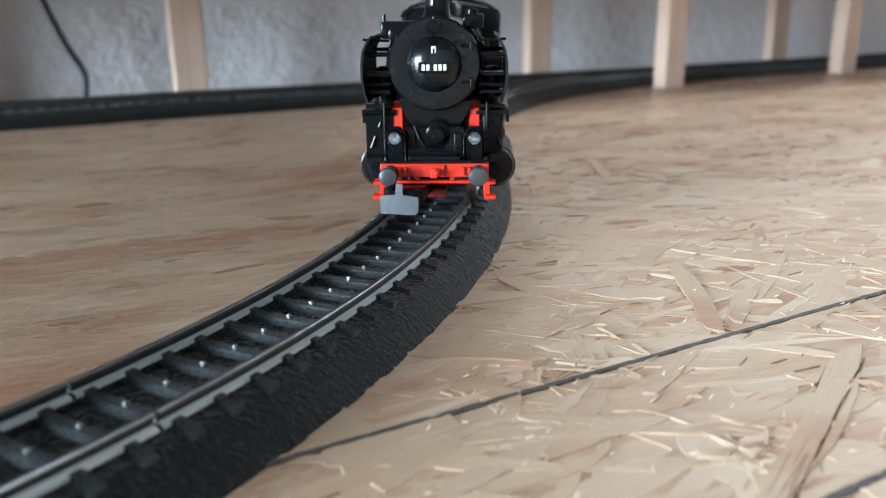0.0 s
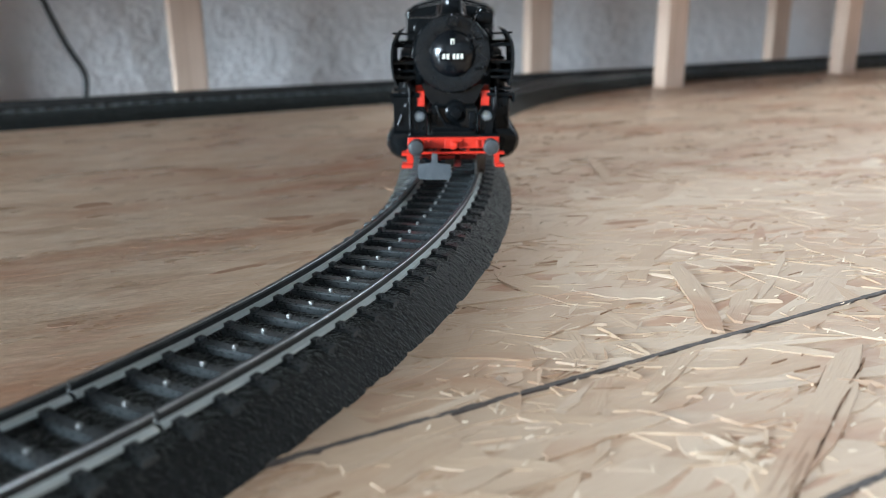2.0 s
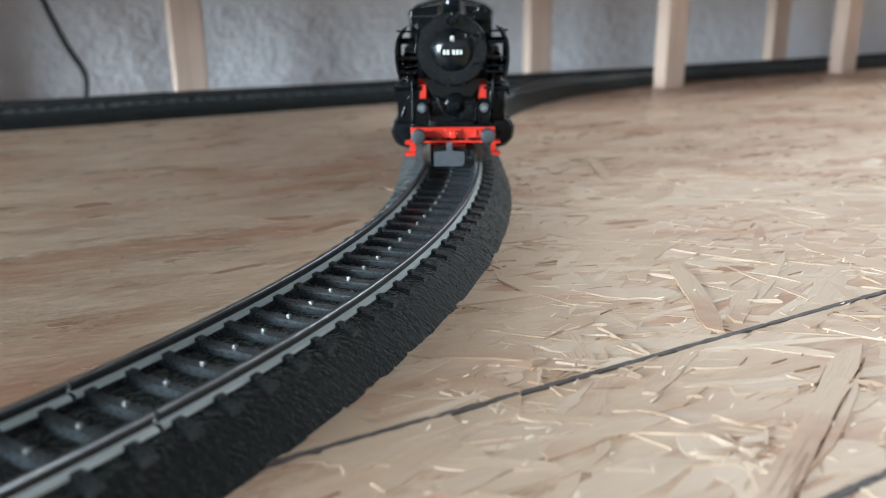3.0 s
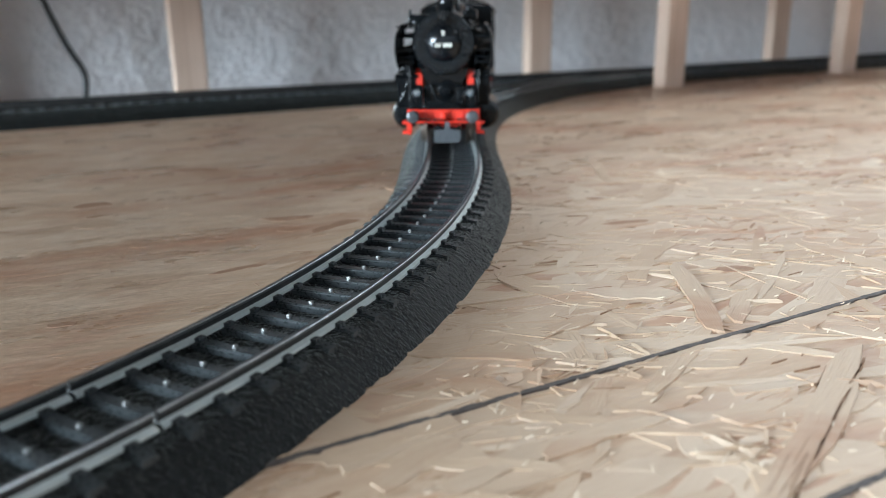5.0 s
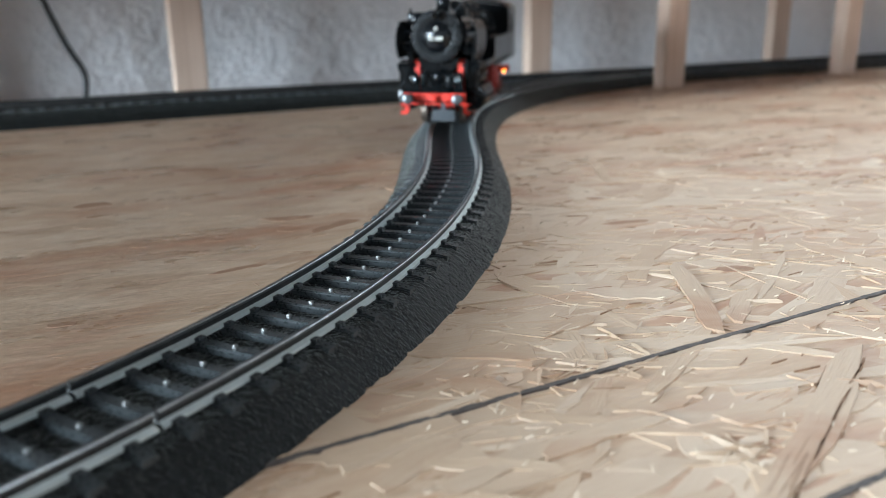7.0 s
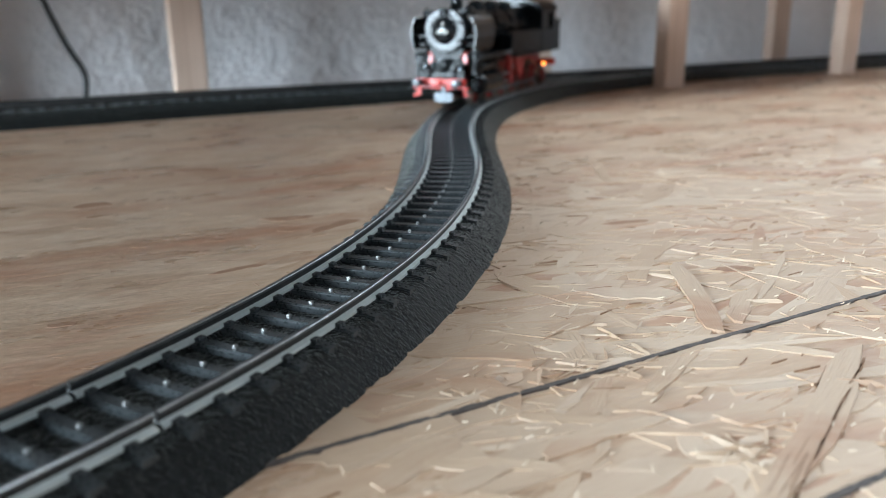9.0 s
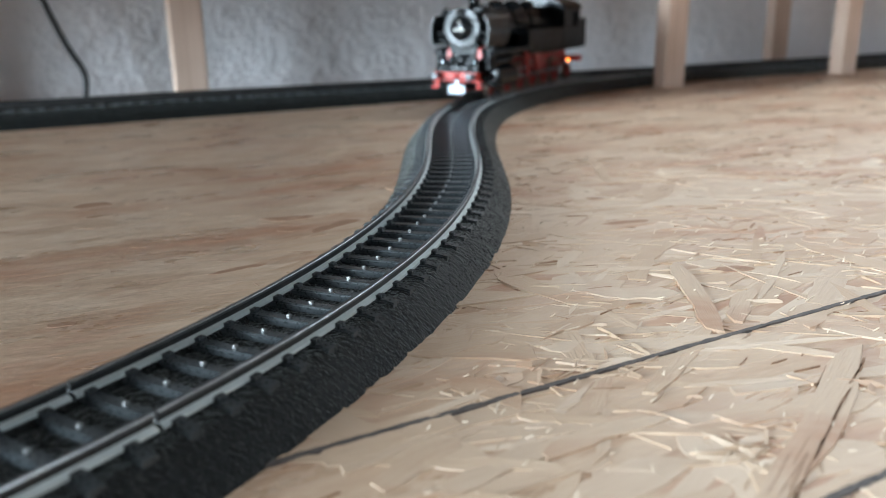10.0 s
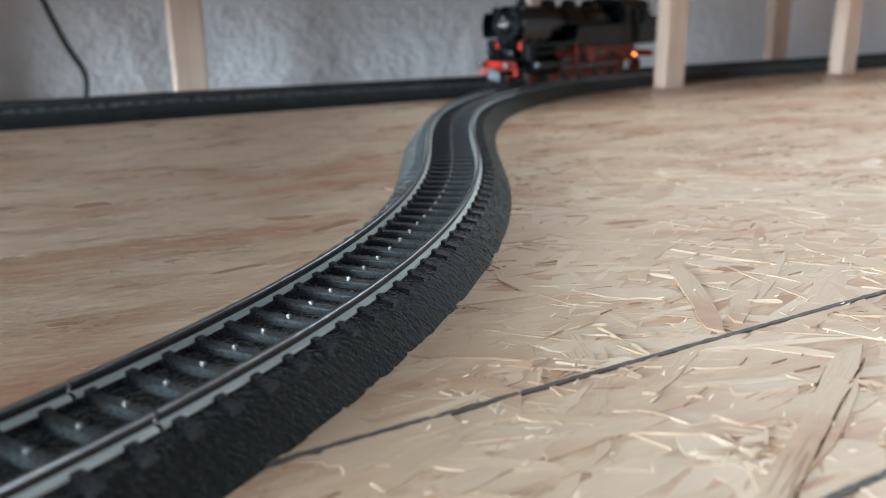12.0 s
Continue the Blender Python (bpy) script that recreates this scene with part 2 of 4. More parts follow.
def centre_line():
    s = np.arange(0, 0.80, STEP)
    k = np.interp(s, BEND_AT, BEND)
    heading = START[2] + np.concatenate([[0], np.cumsum((k[1:] + k[:-1]) / 2 * STEP)])
    heading = np.where(heading < 0.491, 0.491, heading)
    first = int(np.argmax(heading <= 0.4911)) if (heading <= 0.4911).any() else len(heading)
    heading[first:] = 0.491
    mid = (heading[1:] + heading[:-1]) / 2
    x = START[0] + np.concatenate([[0], np.cumsum(np.cos(mid) * STEP)])
    y = START[1] + np.concatenate([[0], np.cumsum(np.sin(mid) * STEP)])
    sb = np.arange(BACK, 0, STEP)
    hb = START[2] + sb * 2.8
    r = 1 / 2.8
    xb = START[0] + r * (np.sin(hb) - math.sin(START[2]))
    yb = START[1] - r * (np.cos(hb) - math.cos(START[2]))
    return np.concatenate([sb, s]), np.concatenate([xb, x]), np.concatenate([yb, y]), np.concatenate([hb, heading])


LINE = centre_line()


def on_line(s):
    return tuple(float(np.interp(s, LINE[0], a)) for a in LINE[1:])


def beside(s, right, z):
    x, y, h = on_line(s)
    return Vector((x + right * math.sin(h), y - right * math.cos(h), z))


# ---------------------------------------------------------------- setting


def room_box(name, d, n, z, material, label, kind="structure"):
    bm = box(fresh(), d, n, z)
    ob = part(name, bm, material, None, label, 1.0)
    ob.matrix_world = ROOM
    return tagged(ob, label, "", "", kind)


room_box("wall_north", (-2.82, 2.4), (0.105, 0.225), (-0.8, 1.7), PLASTER, "rough white plastered wall behind the back track")
# Out-of-view block, added to keep window light off the wall's left end.
room_box("wall_shade_block", (-2.69, -0.32), (0.057, 0.103), (-0.8, 1.7), PLASTER, "unseen wall block added to shade the left end of the wall")
room_box("wall_south", (-2.82, 2.4), (-2.62, -2.502), (-0.8, 1.7), UNSEEN_PLASTER, "unseen wall, greyed to cut bounced light")
bm = fresh()
for d, n in (((-2.82, 0.52), (-2.62, 0.225)), ((1.68, 2.4), (-2.62, 0.225)), ((0.52, 1.68), (-2.62, -1.18)), ((0.52, 1.68), (-0.02, 0.225))):
    box(bm, d, n, (1.702, 1.8))
w = tagged(part("ceiling", bm, CEILING_PAINT, None, "unseen ceiling, greyed to cut bounce, open over the added top light", 1.0), kind="structure")
w.matrix_world = ROOM
room_box("floor", (-2.82, 2.4), (-2.62, 0.225), (-0.9, -0.802), TIMBER, "plain wooden floor under the layout board")
bm = fresh()
for n, z in (((-2.5, -1.3), (-0.8, 1.7)), ((0.09, 0.103), (-0.8, 1.7)), ((-1.3, 0.09), (-0.8, 0.0)), ((-1.3, 0.09), (0.82, 1.7))):
    box(bm, (-2.82, -2.7), n, z)
w = tagged(part("wall_west", bm, UNSEEN_PLASTER, None, "unseen wall with a window opening, greyed to cut bounced light", 1.0), kind="structure")
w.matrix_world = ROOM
room_box("wall_east", (2.28, 2.4), (-2.5, 0.103), (-0.8, 1.7), UNSEEN_PLASTER, "unseen wall, greyed to cut bounced light")

# Deck boards over the posts are unseen; their edges shape the wall's shade.
DECK = 0.080
room_box("ground_strip", (-0.319, 1.6), (0.0562, 0.1), (-0.018, 0.0), OSB, "strip of strand board along the wall")
room_box("ceiling_shade_strip", (-0.319, 1.6), (0.0562, 0.1), (DECK, DECK + 0.012), TIMBER, "rear board of the unseen deck added to shade the wall")
room_box("ground", (-1.3, 1.6), (-1.1, 0.056), (-0.018, 0.0), OSB, "pale oriented strand board as the layout's ground")
room_box("ceiling_shade_front", (0.055, 0.42), (-0.095, -0.0462), (DECK, DECK + 0.012), TIMBER, "unseen front board added to shade the wall and the ground behind")
room_box("ceiling_shade_deck", (-0.50, 1.6), (-0.046, 0.056), (DECK, DECK + 0.012), TIMBER, "unseen wooden deck on the posts, added to shade the upper wall")
# Unseen platform, added to hold overhead light off the left of the board.
bm = slab(fresh(), [(-0.50, 0.056), (-0.50, -0.40), (-0.10, -0.40), (0.05, -0.047), (0.05, 0.056)], 0.135, 0.15, "z")
w = tagged(part("ceiling_shade_platform", bm, UNSEEN_PLASTER, None, "unseen grey platform added to shade the left of the board", 1.0), kind="structure")
w.matrix_world = ROOM


def strand_mesh(rng, rows):
    """Thin flat flakes: (x, y, turn, length, width, height, rise) each, in metres."""
    verts, faces, uvs = [], [], []
    for x, y, turn, ln, wd, h, tilt in rows:
        c, s = math.cos(turn), math.sin(turn)
        base = len(verts)
        outline = []
        k = 6
        bow = rng.uniform(-0.35, 0.35) * wd
        tip = (rng.uniform(0.15, 0.8), rng.uniform(0.15, 0.8))
        for side in (-1, 1):
            for j in (range(k + 1) if side < 0 else range(k, -1, -1)):
                u = -ln / 2 + ln * j / k
                end = tip[0] if j == 0 else tip[1] if j == k else 1.0
                outline.append((u + rng.uniform(-1, 1) * ln * (0.07 if j in (0, k) else 0.02), side * wd / 2 * end * rng.uniform(0.72, 1.12) + bow * (1 - (2 * j / k - 1) ** 2)))
        n = len(outline)
        ou, ov = rng.uniform(0, 50), rng.uniform(0, 50)
        for low in (0, 1):
            for u, v in outline:
                zz = h + tilt * (v / wd) + 0.25 * tilt * (u / ln)
                g = 1.0 if low else 0.94
                uu, vv = u * g, v * g
                verts.append((x + c * uu - s * vv, y + s * uu + c * vv, -0.0006 if low else zz))
                uvs.append((u + ou, v + ov))
        faces.append(tuple(range(base, base + n)))
        for j in range(n):
            faces.append((base + j, base + n + j, base + n + (j + 1) % n, base + (j + 1) % n))
    me = bpy.data.meshes.new("strands")
    me.from_pydata(verts, [], faces)
    me.update()
    layer = me.uv_layers.new(name="grain")
    idx = np.zeros(len(me.loops), dtype=np.int32)
    me.loops.foreach_get("vertex_index", idx)
    layer.data.foreach_set("uv", np.array(uvs, dtype=np.float32)[idx].ravel())
    me.materials.append(STRAND)
    return me


def strand_rows(rng, count, xr, yr, big):
    out = []
    for _ in range(count):
        x, y = rng.uniform(*xr), rng.uniform(*yr)
        if abs(x) < 0.04 and y < 0.05:
            continue
        turn = rng.gauss(0.25, 0.55) if rng.random() < 0.8 else rng.uniform(0, math.pi)
        ln = rng.uniform(0.016, 0.055) * big
        wd = min(ln * 0.45, rng.choice((rng.uniform(0.0012, 0.004), rng.uniform(0.004, 0.012))) * big)
        out.append((x, y, turn, ln, wd, rng.uniform(0.00003, 0.00030), rng.uniform(-0.00026, 0.00026)))
    return out


rng = random.Random(11)
rows = strand_rows(rng, 1500, (-0.20, 0.24), (0.05, 0.30), 0.8) + [(x, y, a, u, v, h * 0.5, k * 0.4) for x, y, a, u, v, h, k in strand_rows(rng, 1200, (-0.6, 0.9), (0.31, 0.9), 1.3)]
for _ in range(1000):
    x, y = rng.uniform(-0.01, 0.20), 0.06 + 0.26 * rng.random() ** 1.2
    ln = rng.uniform(0.002, 0.010)
    rows.append((x, y, rng.gauss(0.28, 0.6), ln, rng.uniform(0.0002, 0.0008), rng.uniform(0.00006, 0.0003), rng.choice((-1, 1)) * rng.uniform(0.0001, 0.0005)))
for cx, cy, n in ((0.043, 0.099, 26), (0.049, 0.108, 14), (0.030, 0.128, 16), (0.060, 0.118, 12), (0.012, 0.122, 12)):
    for _ in range(n):
        rows.append((cx + rng.gauss(0, 0.004), cy + rng.gauss(0, 0.003), rng.gauss(0.3, 0.9), rng.uniform(0.003, 0.009), rng.uniform(0.0004, 0.0016), rng.uniform(0.00015, 0.0004), rng.choice((-1, 1)) * rng.uniform(0.0001, 0.0004)))
rows = [(x, y, a, u, v, h * 0.5, k * 0.22) if x < -0.03 - 0.1 * max(0, y - 0.3) else (x, y, a, u, v, h, k) for x, y, a, u, v, h, k in rows]
rows = [(x, y, a, u, v, h * 0.6, k * 0.45) if y > 0.19 else (x, y, a, u, v, h, k) for x, y, a, u, v, h, k in rows]
rows = [q for q in rows if q[0] > (0.0 if q[1] > 0.2 else -0.02) and q[1] < 0.33]
rows = [(x, y, a, u, v, h * 1.1, k * 1.5) for x, y, a, u, v, h, k in rows]
flakes = new("wood_flakes", strand_mesh(rng, rows))
tagged(flakes, "flat pale wood strands pressed into the board", "wood strand", "", "stuff")


def splinters():
    """Small splinters that stand up from the board, pale to stand for glints too."""
    r = random.Random(5)
    bm = fresh()
    for _ in range(420):
        x, y = r.uniform(-0.01, 0.20), 0.07 + 0.29 * r.random() ** 1.5
        a = r.gauss(0.2, 0.7)
        ln, wd, up = r.uniform(0.0005, 0.0011) * (3 if r.random() < 0.12 else 1), r.uniform(0.00006, 0.0002), r.uniform(0.0, 0.0005)
        c, s = math.cos(a), math.sin(a)
        lo = [Vector((x + c * u - s * v, y + s * u + c * v, z)) for u, v, z in ((-ln / 2, -wd, 0.0001), (ln / 2, -wd * 0.3, 0.0004 + up), (ln / 2, wd * 0.3, 0.0004 + up), (-ln / 2, wd, 0.0001))]
        hi = [p + Vector((0, 0, 0.00025)) for p in lo]
        vs = [bm.verts.new(p) for p in lo + hi]
        for f in ((0, 1, 2, 3), (4, 5, 6, 7), (0, 1, 5, 4), (1, 2, 6, 5), (2, 3, 7, 6), (3, 0, 4, 7)):
            bm.faces.new([vs[k] for k in f])
    return bm


SPLINTER = surface("splinter_wood_glint", (0.52, 0.40, 0.28), (0.70, 0.59, 0.46), 300, 0.4)
tagged(part("splinters", splinters(), SPLINTER, None, "tiny splinters standing up from the board, pale to stand for glints too", 1.0), "", "splinter", "", "stuff")


def gaps():
    """Dark slivers for slits where the strands lift and for shadow along one edge."""
    r = random.Random(21)
    out = []
    for _ in range(620):
        x, y = r.uniform(-0.16, 0.22), 0.06 + 0.36 * r.random()
        ln = r.uniform(0.0012, 0.006)
        out.append((x, y, r.gauss(0.25, 0.5), ln, ln * r.uniform(0.04, 0.13), 0.00005 if x < -0.02 else r.uniform(0.00012, 0.00034), 0.0))
    # dark slivers for the shadow along the large strand's edge, and the streaks on its face
    way, off = Vector((0.574, 0.819)), Vector((0.819, -0.574))
    turn = math.atan2(way.y, way.x)
    for k in range(16):
        p = Vector((0.0388, 0.087)) + way * r.uniform(0.0, 0.055) + off * 0.0027
        out.append((p.x, p.y, turn + r.gauss(0, 0.03), r.uniform(0.004, 0.011), r.uniform(0.0002, 0.00045), 0.0007, 0.0))
    for k in range(6):
        p = Vector((0.0388, 0.087)) + way * r.uniform(0.006, 0.05) + off * r.uniform(-0.002, 0.002)
        out.append((p.x, p.y, turn + r.gauss(0, 0.03), r.uniform(0.006, 0.014), r.uniform(0.00006, 0.00014), 0.00073, 0.0))
    return out


slits = strand_mesh(random.Random(4), gaps())
slits.materials.clear()
slits.materials.append(surface("strand_gap_shade", (0.17, 0.095, 0.055), (0.36, 0.21, 0.12), 300, 0.7))
tagged(new("board_slit_shade", slits), "dark brown slivers for slits between strands and an edge's shadow", "slit", "", "stuff")


def big_strand(at, to, wd, h=0.00045, tilt=0.0001):
    a, b2 = Vector(at), Vector(to)
    r = random.Random(int(abs(at[0]) * 1e5))
    mid = (a + b2) / 2
    me = strand_mesh(r, [(0, 0, math.atan2(b2.y - a.y, b2.x - a.x), (b2 - a).length, wd, h, tilt)])
    ob = new("wood_strand", me)
    ob.location = (mid.x, mid.y, 0)
    return tagged(ob, "long pale wood strand lying proud in the board", "wood strand", "proud strands")


big_strand((0.0388, 0.087), (0.0718, 0.134), 0.0058, 0.00065)
big_strand((0.0500, 0.140), (0.0535, 0.183), 0.0050, 0.0006)
big_strand((0.056, 0.146), (0.066, 0.165), 0.0045, 0.0005)
big_strand((0.040, 0.108), (0.066, 0.116), 0.0085, 0.0004)
big_strand((0.012, 0.098), (0.034, 0.110), 0.0042, 0.0005)
big_strand((-0.022, 0.150), (0.020, 0.163), 0.0022, 0.0006)


BARK = surface("bark_brown", (0.22, 0.11, 0.065), (0.40, 0.25, 0.16), 420, 0.6, 0, 0.3, 0.0001)


def bark_flake(x, y, ln, wd, turn):
    r = random.Random(int(abs(x) * 1e5) + 7)
    me = strand_mesh(r, [(0, 0, turn, ln, wd * 1.4, 0.00006 if x < 0 else 0.0002, 0.00003)])
    me.materials.clear()
    me.materials.append(BARK)
    ob = new("bark_flake", me)
    ob.location = (x, y, 0)
    return tagged(ob, "small reddish brown bark flake in the board", "bark flake", "bark flakes")


for x, y, ln, wd, turn in ((-0.1078, 0.2482, 0.012, 0.0045, 0.5), (-0.0447, 0.2315, 0.016, 0.0035, 0.2), (-0.0300, 0.2214, 0.018, 0.003, 0.9), (-0.0480, 0.1830, 0.014, 0.0016, 0.6),
                            (-0.0742, 0.1496, 0.006, 0.0016, 0.3), (-0.0353, 0.2773, 0.022, 0.005, 0.15), (0.0187, 0.1661, 0.007, 0.0012, -0.3), (0.0477, 0.2497, 0.006, 0.0016, 0.0),
                            (0.0511, 0.2209, 0.014, 0.0024, 0.25), (0.0410, 0.1042, 0.0026, 0.0011, 0.1), (0.0049, 0.1493, 0.014, 0.0014, 0.3), (0.0664, 0.1787, 0.010, 0.003, 0.2),
                            (-0.0023, 0.1079, 0.008, 0.0007, 0.5), (0.0127, 0.1020, 0.009, 0.0007, 0.6), (-0.0938, 0.3055, 0.02, 0.005, 0.1)):
    bark_flake(x, y, ln, wd, turn)


def marker_line(a, b2, wide):
    a, b2 = Vector(a), Vector(b2)
    r = random.Random(3)
    bm = fresh()
    way = (b2 - a).normalized()
    side = Vector((-way.y, way.x))
    n = int((b2 - a).length / 0.0012)
    lo, hi = [], []
    for k in range(n + 1):
        p = a + (b2 - a) * (k / n)
        w0, w1 = wide / 2 * r.uniform(0.62, 1.12), wide / 2 * r.uniform(0.62, 1.12)
        z = 0.00050 + r.uniform(-0.00004, 0.00004)
        lo.append(bm.verts.new((p.x + side.x * w0, p.y + side.y * w0, z)))
        hi.append(bm.verts.new((p.x - side.x * w1, p.y - side.y * w1, z)))
    for k in range(n):
        bm.faces.new((lo[k], lo[k + 1], hi[k + 1], hi[k]))
    up = bmesh.ops.extrude_face_region(bm, geom=bm.faces[:])
    bmesh.ops.translate(bm, vec=(0, 0, -0.0006), verts=[v for v in up["geom"] if isinstance(v, bmesh.types.BMVert)])
    return tagged(part("marker_line", bm, MARKER, None, "dark marker pen line drawn across the board", 1.0), "", "pen line", "pen lines")


marker_line((-0.024, 0.0975), (0.30, 0.278), 0.0011)
marker_line((0.030, 0.0785), (0.25, 0.202), 0.0011)


def post(d, n, wide, deep, high=DECK):
    bm = box(fresh(), (-wide / 2, wide / 2), (-deep / 2, deep / 2), (0, high), 0.0009)
    ob = part("post", bm, TIMBER, None, "", 1.0)
    ob.matrix_world = ROOM @ Matrix.Translation((d, n, 0))
    return tagged(ob, "square planed softwood post standing on the board", "post", "deck posts")


def room_of(x, y):
    p = ROOM.inverted() @ Vector((x, y, 0))
    return p.x, p.y


for x, y in ((0.163, 0.588), (0.327, 0.680)):
    d, n = room_of(x, y)
    post(d - 0.0045, n, 0.018, 0.012)
for d in (-0.1400, 0.1145, 0.3695):
    post(d, 0.062, 0.0195, 0.010)

bm = fresh()
cp = [(-0.2141, 0.085, 0.0627), (-0.211, 0.085, 0.0532), (-0.2081, 0.085, 0.0452), (-0.2047, 0.085, 0.0364), (-0.2013, 0.085, 0.0294), (-0.1983, 0.085, 0.0237), (-0.1968, 0.085, 0.017), (-0.1976, 0.085, 0.009), (-0.199, 0.084, 0.0028)]
path = []
for k in range(len(cp) - 1):
    p0, p1, p2, p3 = (Vector(cp[max(0, min(len(cp) - 1, k + j))]) for j in (-1, 0, 1, 2))
    for q in range(6):
        t = q / 6
        path.append(0.5 * ((2 * p1) + (p2 - p0) * t + (2 * p0 - 5 * p1 + 4 * p2 - p3) * t * t + (3 * p1 - p0 - 3 * p2 + p3) * t ** 3))
path.append(Vector(cp[-1]))
path = [Vector((-0.223, 0.085, DECK))] + path
pipe(bm, [p * 1000 for p in path], 1.8, 10)
cable = part("cable", bm, CABLE, None, "", 0.001, True)
cable.matrix_world = ROOM
tagged(cable, "thin black cable hanging down behind the back track", "cable")

# ---------------------------------------------------------------- track
TOP = ZR - 0.0030


def roadbed(name, at, s_list, across, label, grain, soft=True, wider=0.0):
    """A strip of black foam with sloped shoulders; `at` gives a place beside the line."""
    r = random.Random(9)
    half, shoulder = 0.0193, 0.0124
    prof = []
    for k in range(across + 1):
        o = -half + 2 * half * k / across
        a = abs(o)
        z = TOP - (0.0008 if a < 0.0076 else 0.0) if a < shoulder else TOP * (1 - ((a - shoulder) / (half - shoulder)) ** 1.25)
        if wider and o < 0:
            o, z = o * (1 + wider / half), TOP
        prof.append((o, z))
    verts, faces = [], []
    n = len(prof)
    for s in s_list:
        for k, (o, z) in enumerate(prof):
            edge = k in (0, n - 1)
            g = 0 if edge else r.uniform(-1, 1) * grain
            oo = o + (r.uniform(-0.7, 0.7) * grain if edge else r.uniform(-0.5, 0.5) * grain)
            verts.append(at(s, oo, -0.0003 if edge else z + g))
    for i in range(len(s_list) - 1):
        for k in range(n - 1):
            a = i * n + k
            faces.append((a, a + 1, a + n + 1, a + n))
    me = bpy.data.meshes.new(name)
    me.from_pydata([tuple(v) for v in verts], [], faces)
    me.update()
    me.polygons.foreach_set("use_smooth", [soft] * len(me.polygons))
    me.materials.append(FOAM)
    bmf = bmesh.new()
    bmf.from_mesh(me)
    bmesh.ops.recalc_face_normals(bmf, faces=bmf.faces)
    bmf.to_mesh(me)
    bmf.free()
    return tagged(new(name, me), label, "roadbed", "", "structure")


near = list(np.arange(-0.13, 0.20, 0.0006)) + list(np.arange(0.20, 0.62, 0.003))
roadbed("roadbed", beside, near, 72, "granular black foam roadbed under the curved track", 0.00013, False)


def foam_grains(count):
    """Loose rubber grains standing out of the bed's top and shoulders."""
    r = random.Random(31)
    verts, faces = [], []
    for _ in range(count):
        q = -0.12 + 0.40 * r.random() ** 1.1
        o = r.uniform(-0.0190, 0.0190)
        e = abs(o)
        z = TOP - (0.0008 if e < 0.0076 else 0.0) if e < 0.0124 else TOP * (1 - ((e - 0.0124) / 0.0069) ** 1.25)
        c = beside(q, o, z)
        g = r.uniform(0.00014, 0.00034)
        k = len(verts)
        for d in ((1, 0, 0), (-1, 0, 0), (0, 1, 0), (0, -1, 0), (0, 0, 1), (0, 0, -1)):
            verts.append(tuple(c + Vector(d) * g * r.uniform(0.6, 1.3)))
        for f in ((0, 2, 4), (2, 1, 4), (1, 3, 4), (3, 0, 4), (2, 0, 5), (1, 2, 5), (3, 1, 5), (0, 3, 5)):
            faces.append(tuple(k + j for j in f))
    me = bpy.data.meshes.new("foam_grains")
    me.from_pydata(verts, [], faces)
    me.materials.append(FOAM_GRAIN)
    return tagged(new("foam_grains", me), "fine black rubber grains on the roadbed", "foam grain", "", "stuff")


foam_grains(9000)


def rise(s):
    return 0.0022 * max(0.0, min(1.0, (0.20 - s) / 0.35))


def straight(s, o, z):
    """A place beside the back line, whose bed rises a little to the west."""
    return ROOM @ Vector((s, 0.0197 - o, z + rise(s) if z > 0 else z))


roadbed("roadbed_back", lambda s, o, z: straight(s, o, z - 0.0002 if z > 0 else z), list(np.arange(-1.2, 1.5, 0.006)), 30, "black foam roadbed along the wall", 0.0002, True, 0.0165)

RAIL_PROFILE = [(-0.36, 0.0), (0.36, 0.0), (0.5, -0.12), (0.48, -0.55), (0.16, -0.75), (0.16, -1.65), (1.1, -1.95), (1.15, -2.45),
                (-1.15, -2.45), (-1.1, -1.95), (-0.16, -1.65), (-0.16, -0.75), (-0.48, -0.55), (-0.5, -0.12)]


def rail(at, s0, s1, side, parent, step=0.0025, coats=(RAIL, RAIL_WEB, RAIL_HEAD, RAIL_EDGE)):
    ss = np.linspace(s0, s1, max(2, int((s1 - s0) / step)))
    verts, faces = [], []
    n = len(RAIL_PROFILE)
    for s in ss:
        for o, z in RAIL_PROFILE:
            verts.append(tuple(at(s, side + o * 0.001, ZR + z * 0.001)))
    for i in range(len(ss) - 1):
        for k in range(n):
            faces.append((i * n + k, i * n + (k + 1) % n, (i + 1) * n + (k + 1) % n, (i + 1) * n + k))
    faces.append(tuple(range(n)))
    faces.append(tuple(range((len(ss) - 1) * n, len(ss) * n)))
    me = bpy.data.meshes.new("rail")
    me.from_pydata(verts, [], faces)
    bmf = bmesh.new()
    bmf.from_mesh(me)
    bmesh.ops.recalc_face_normals(bmf, faces=bmf.faces)
    bmf.to_mesh(me)
    bmf.free()
    for coat in coats:
        me.materials.append(coat)
    # Lit foot and shaded web are set as colours, face by face.
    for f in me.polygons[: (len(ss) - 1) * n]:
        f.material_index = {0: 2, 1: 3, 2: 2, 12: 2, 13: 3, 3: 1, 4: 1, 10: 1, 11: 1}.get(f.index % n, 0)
    for f in me.polygons[(len(ss) - 1) * n:]:
        f.material_index = 1
    ob = new("rail", me)
    ob.parent = parent
    return ob


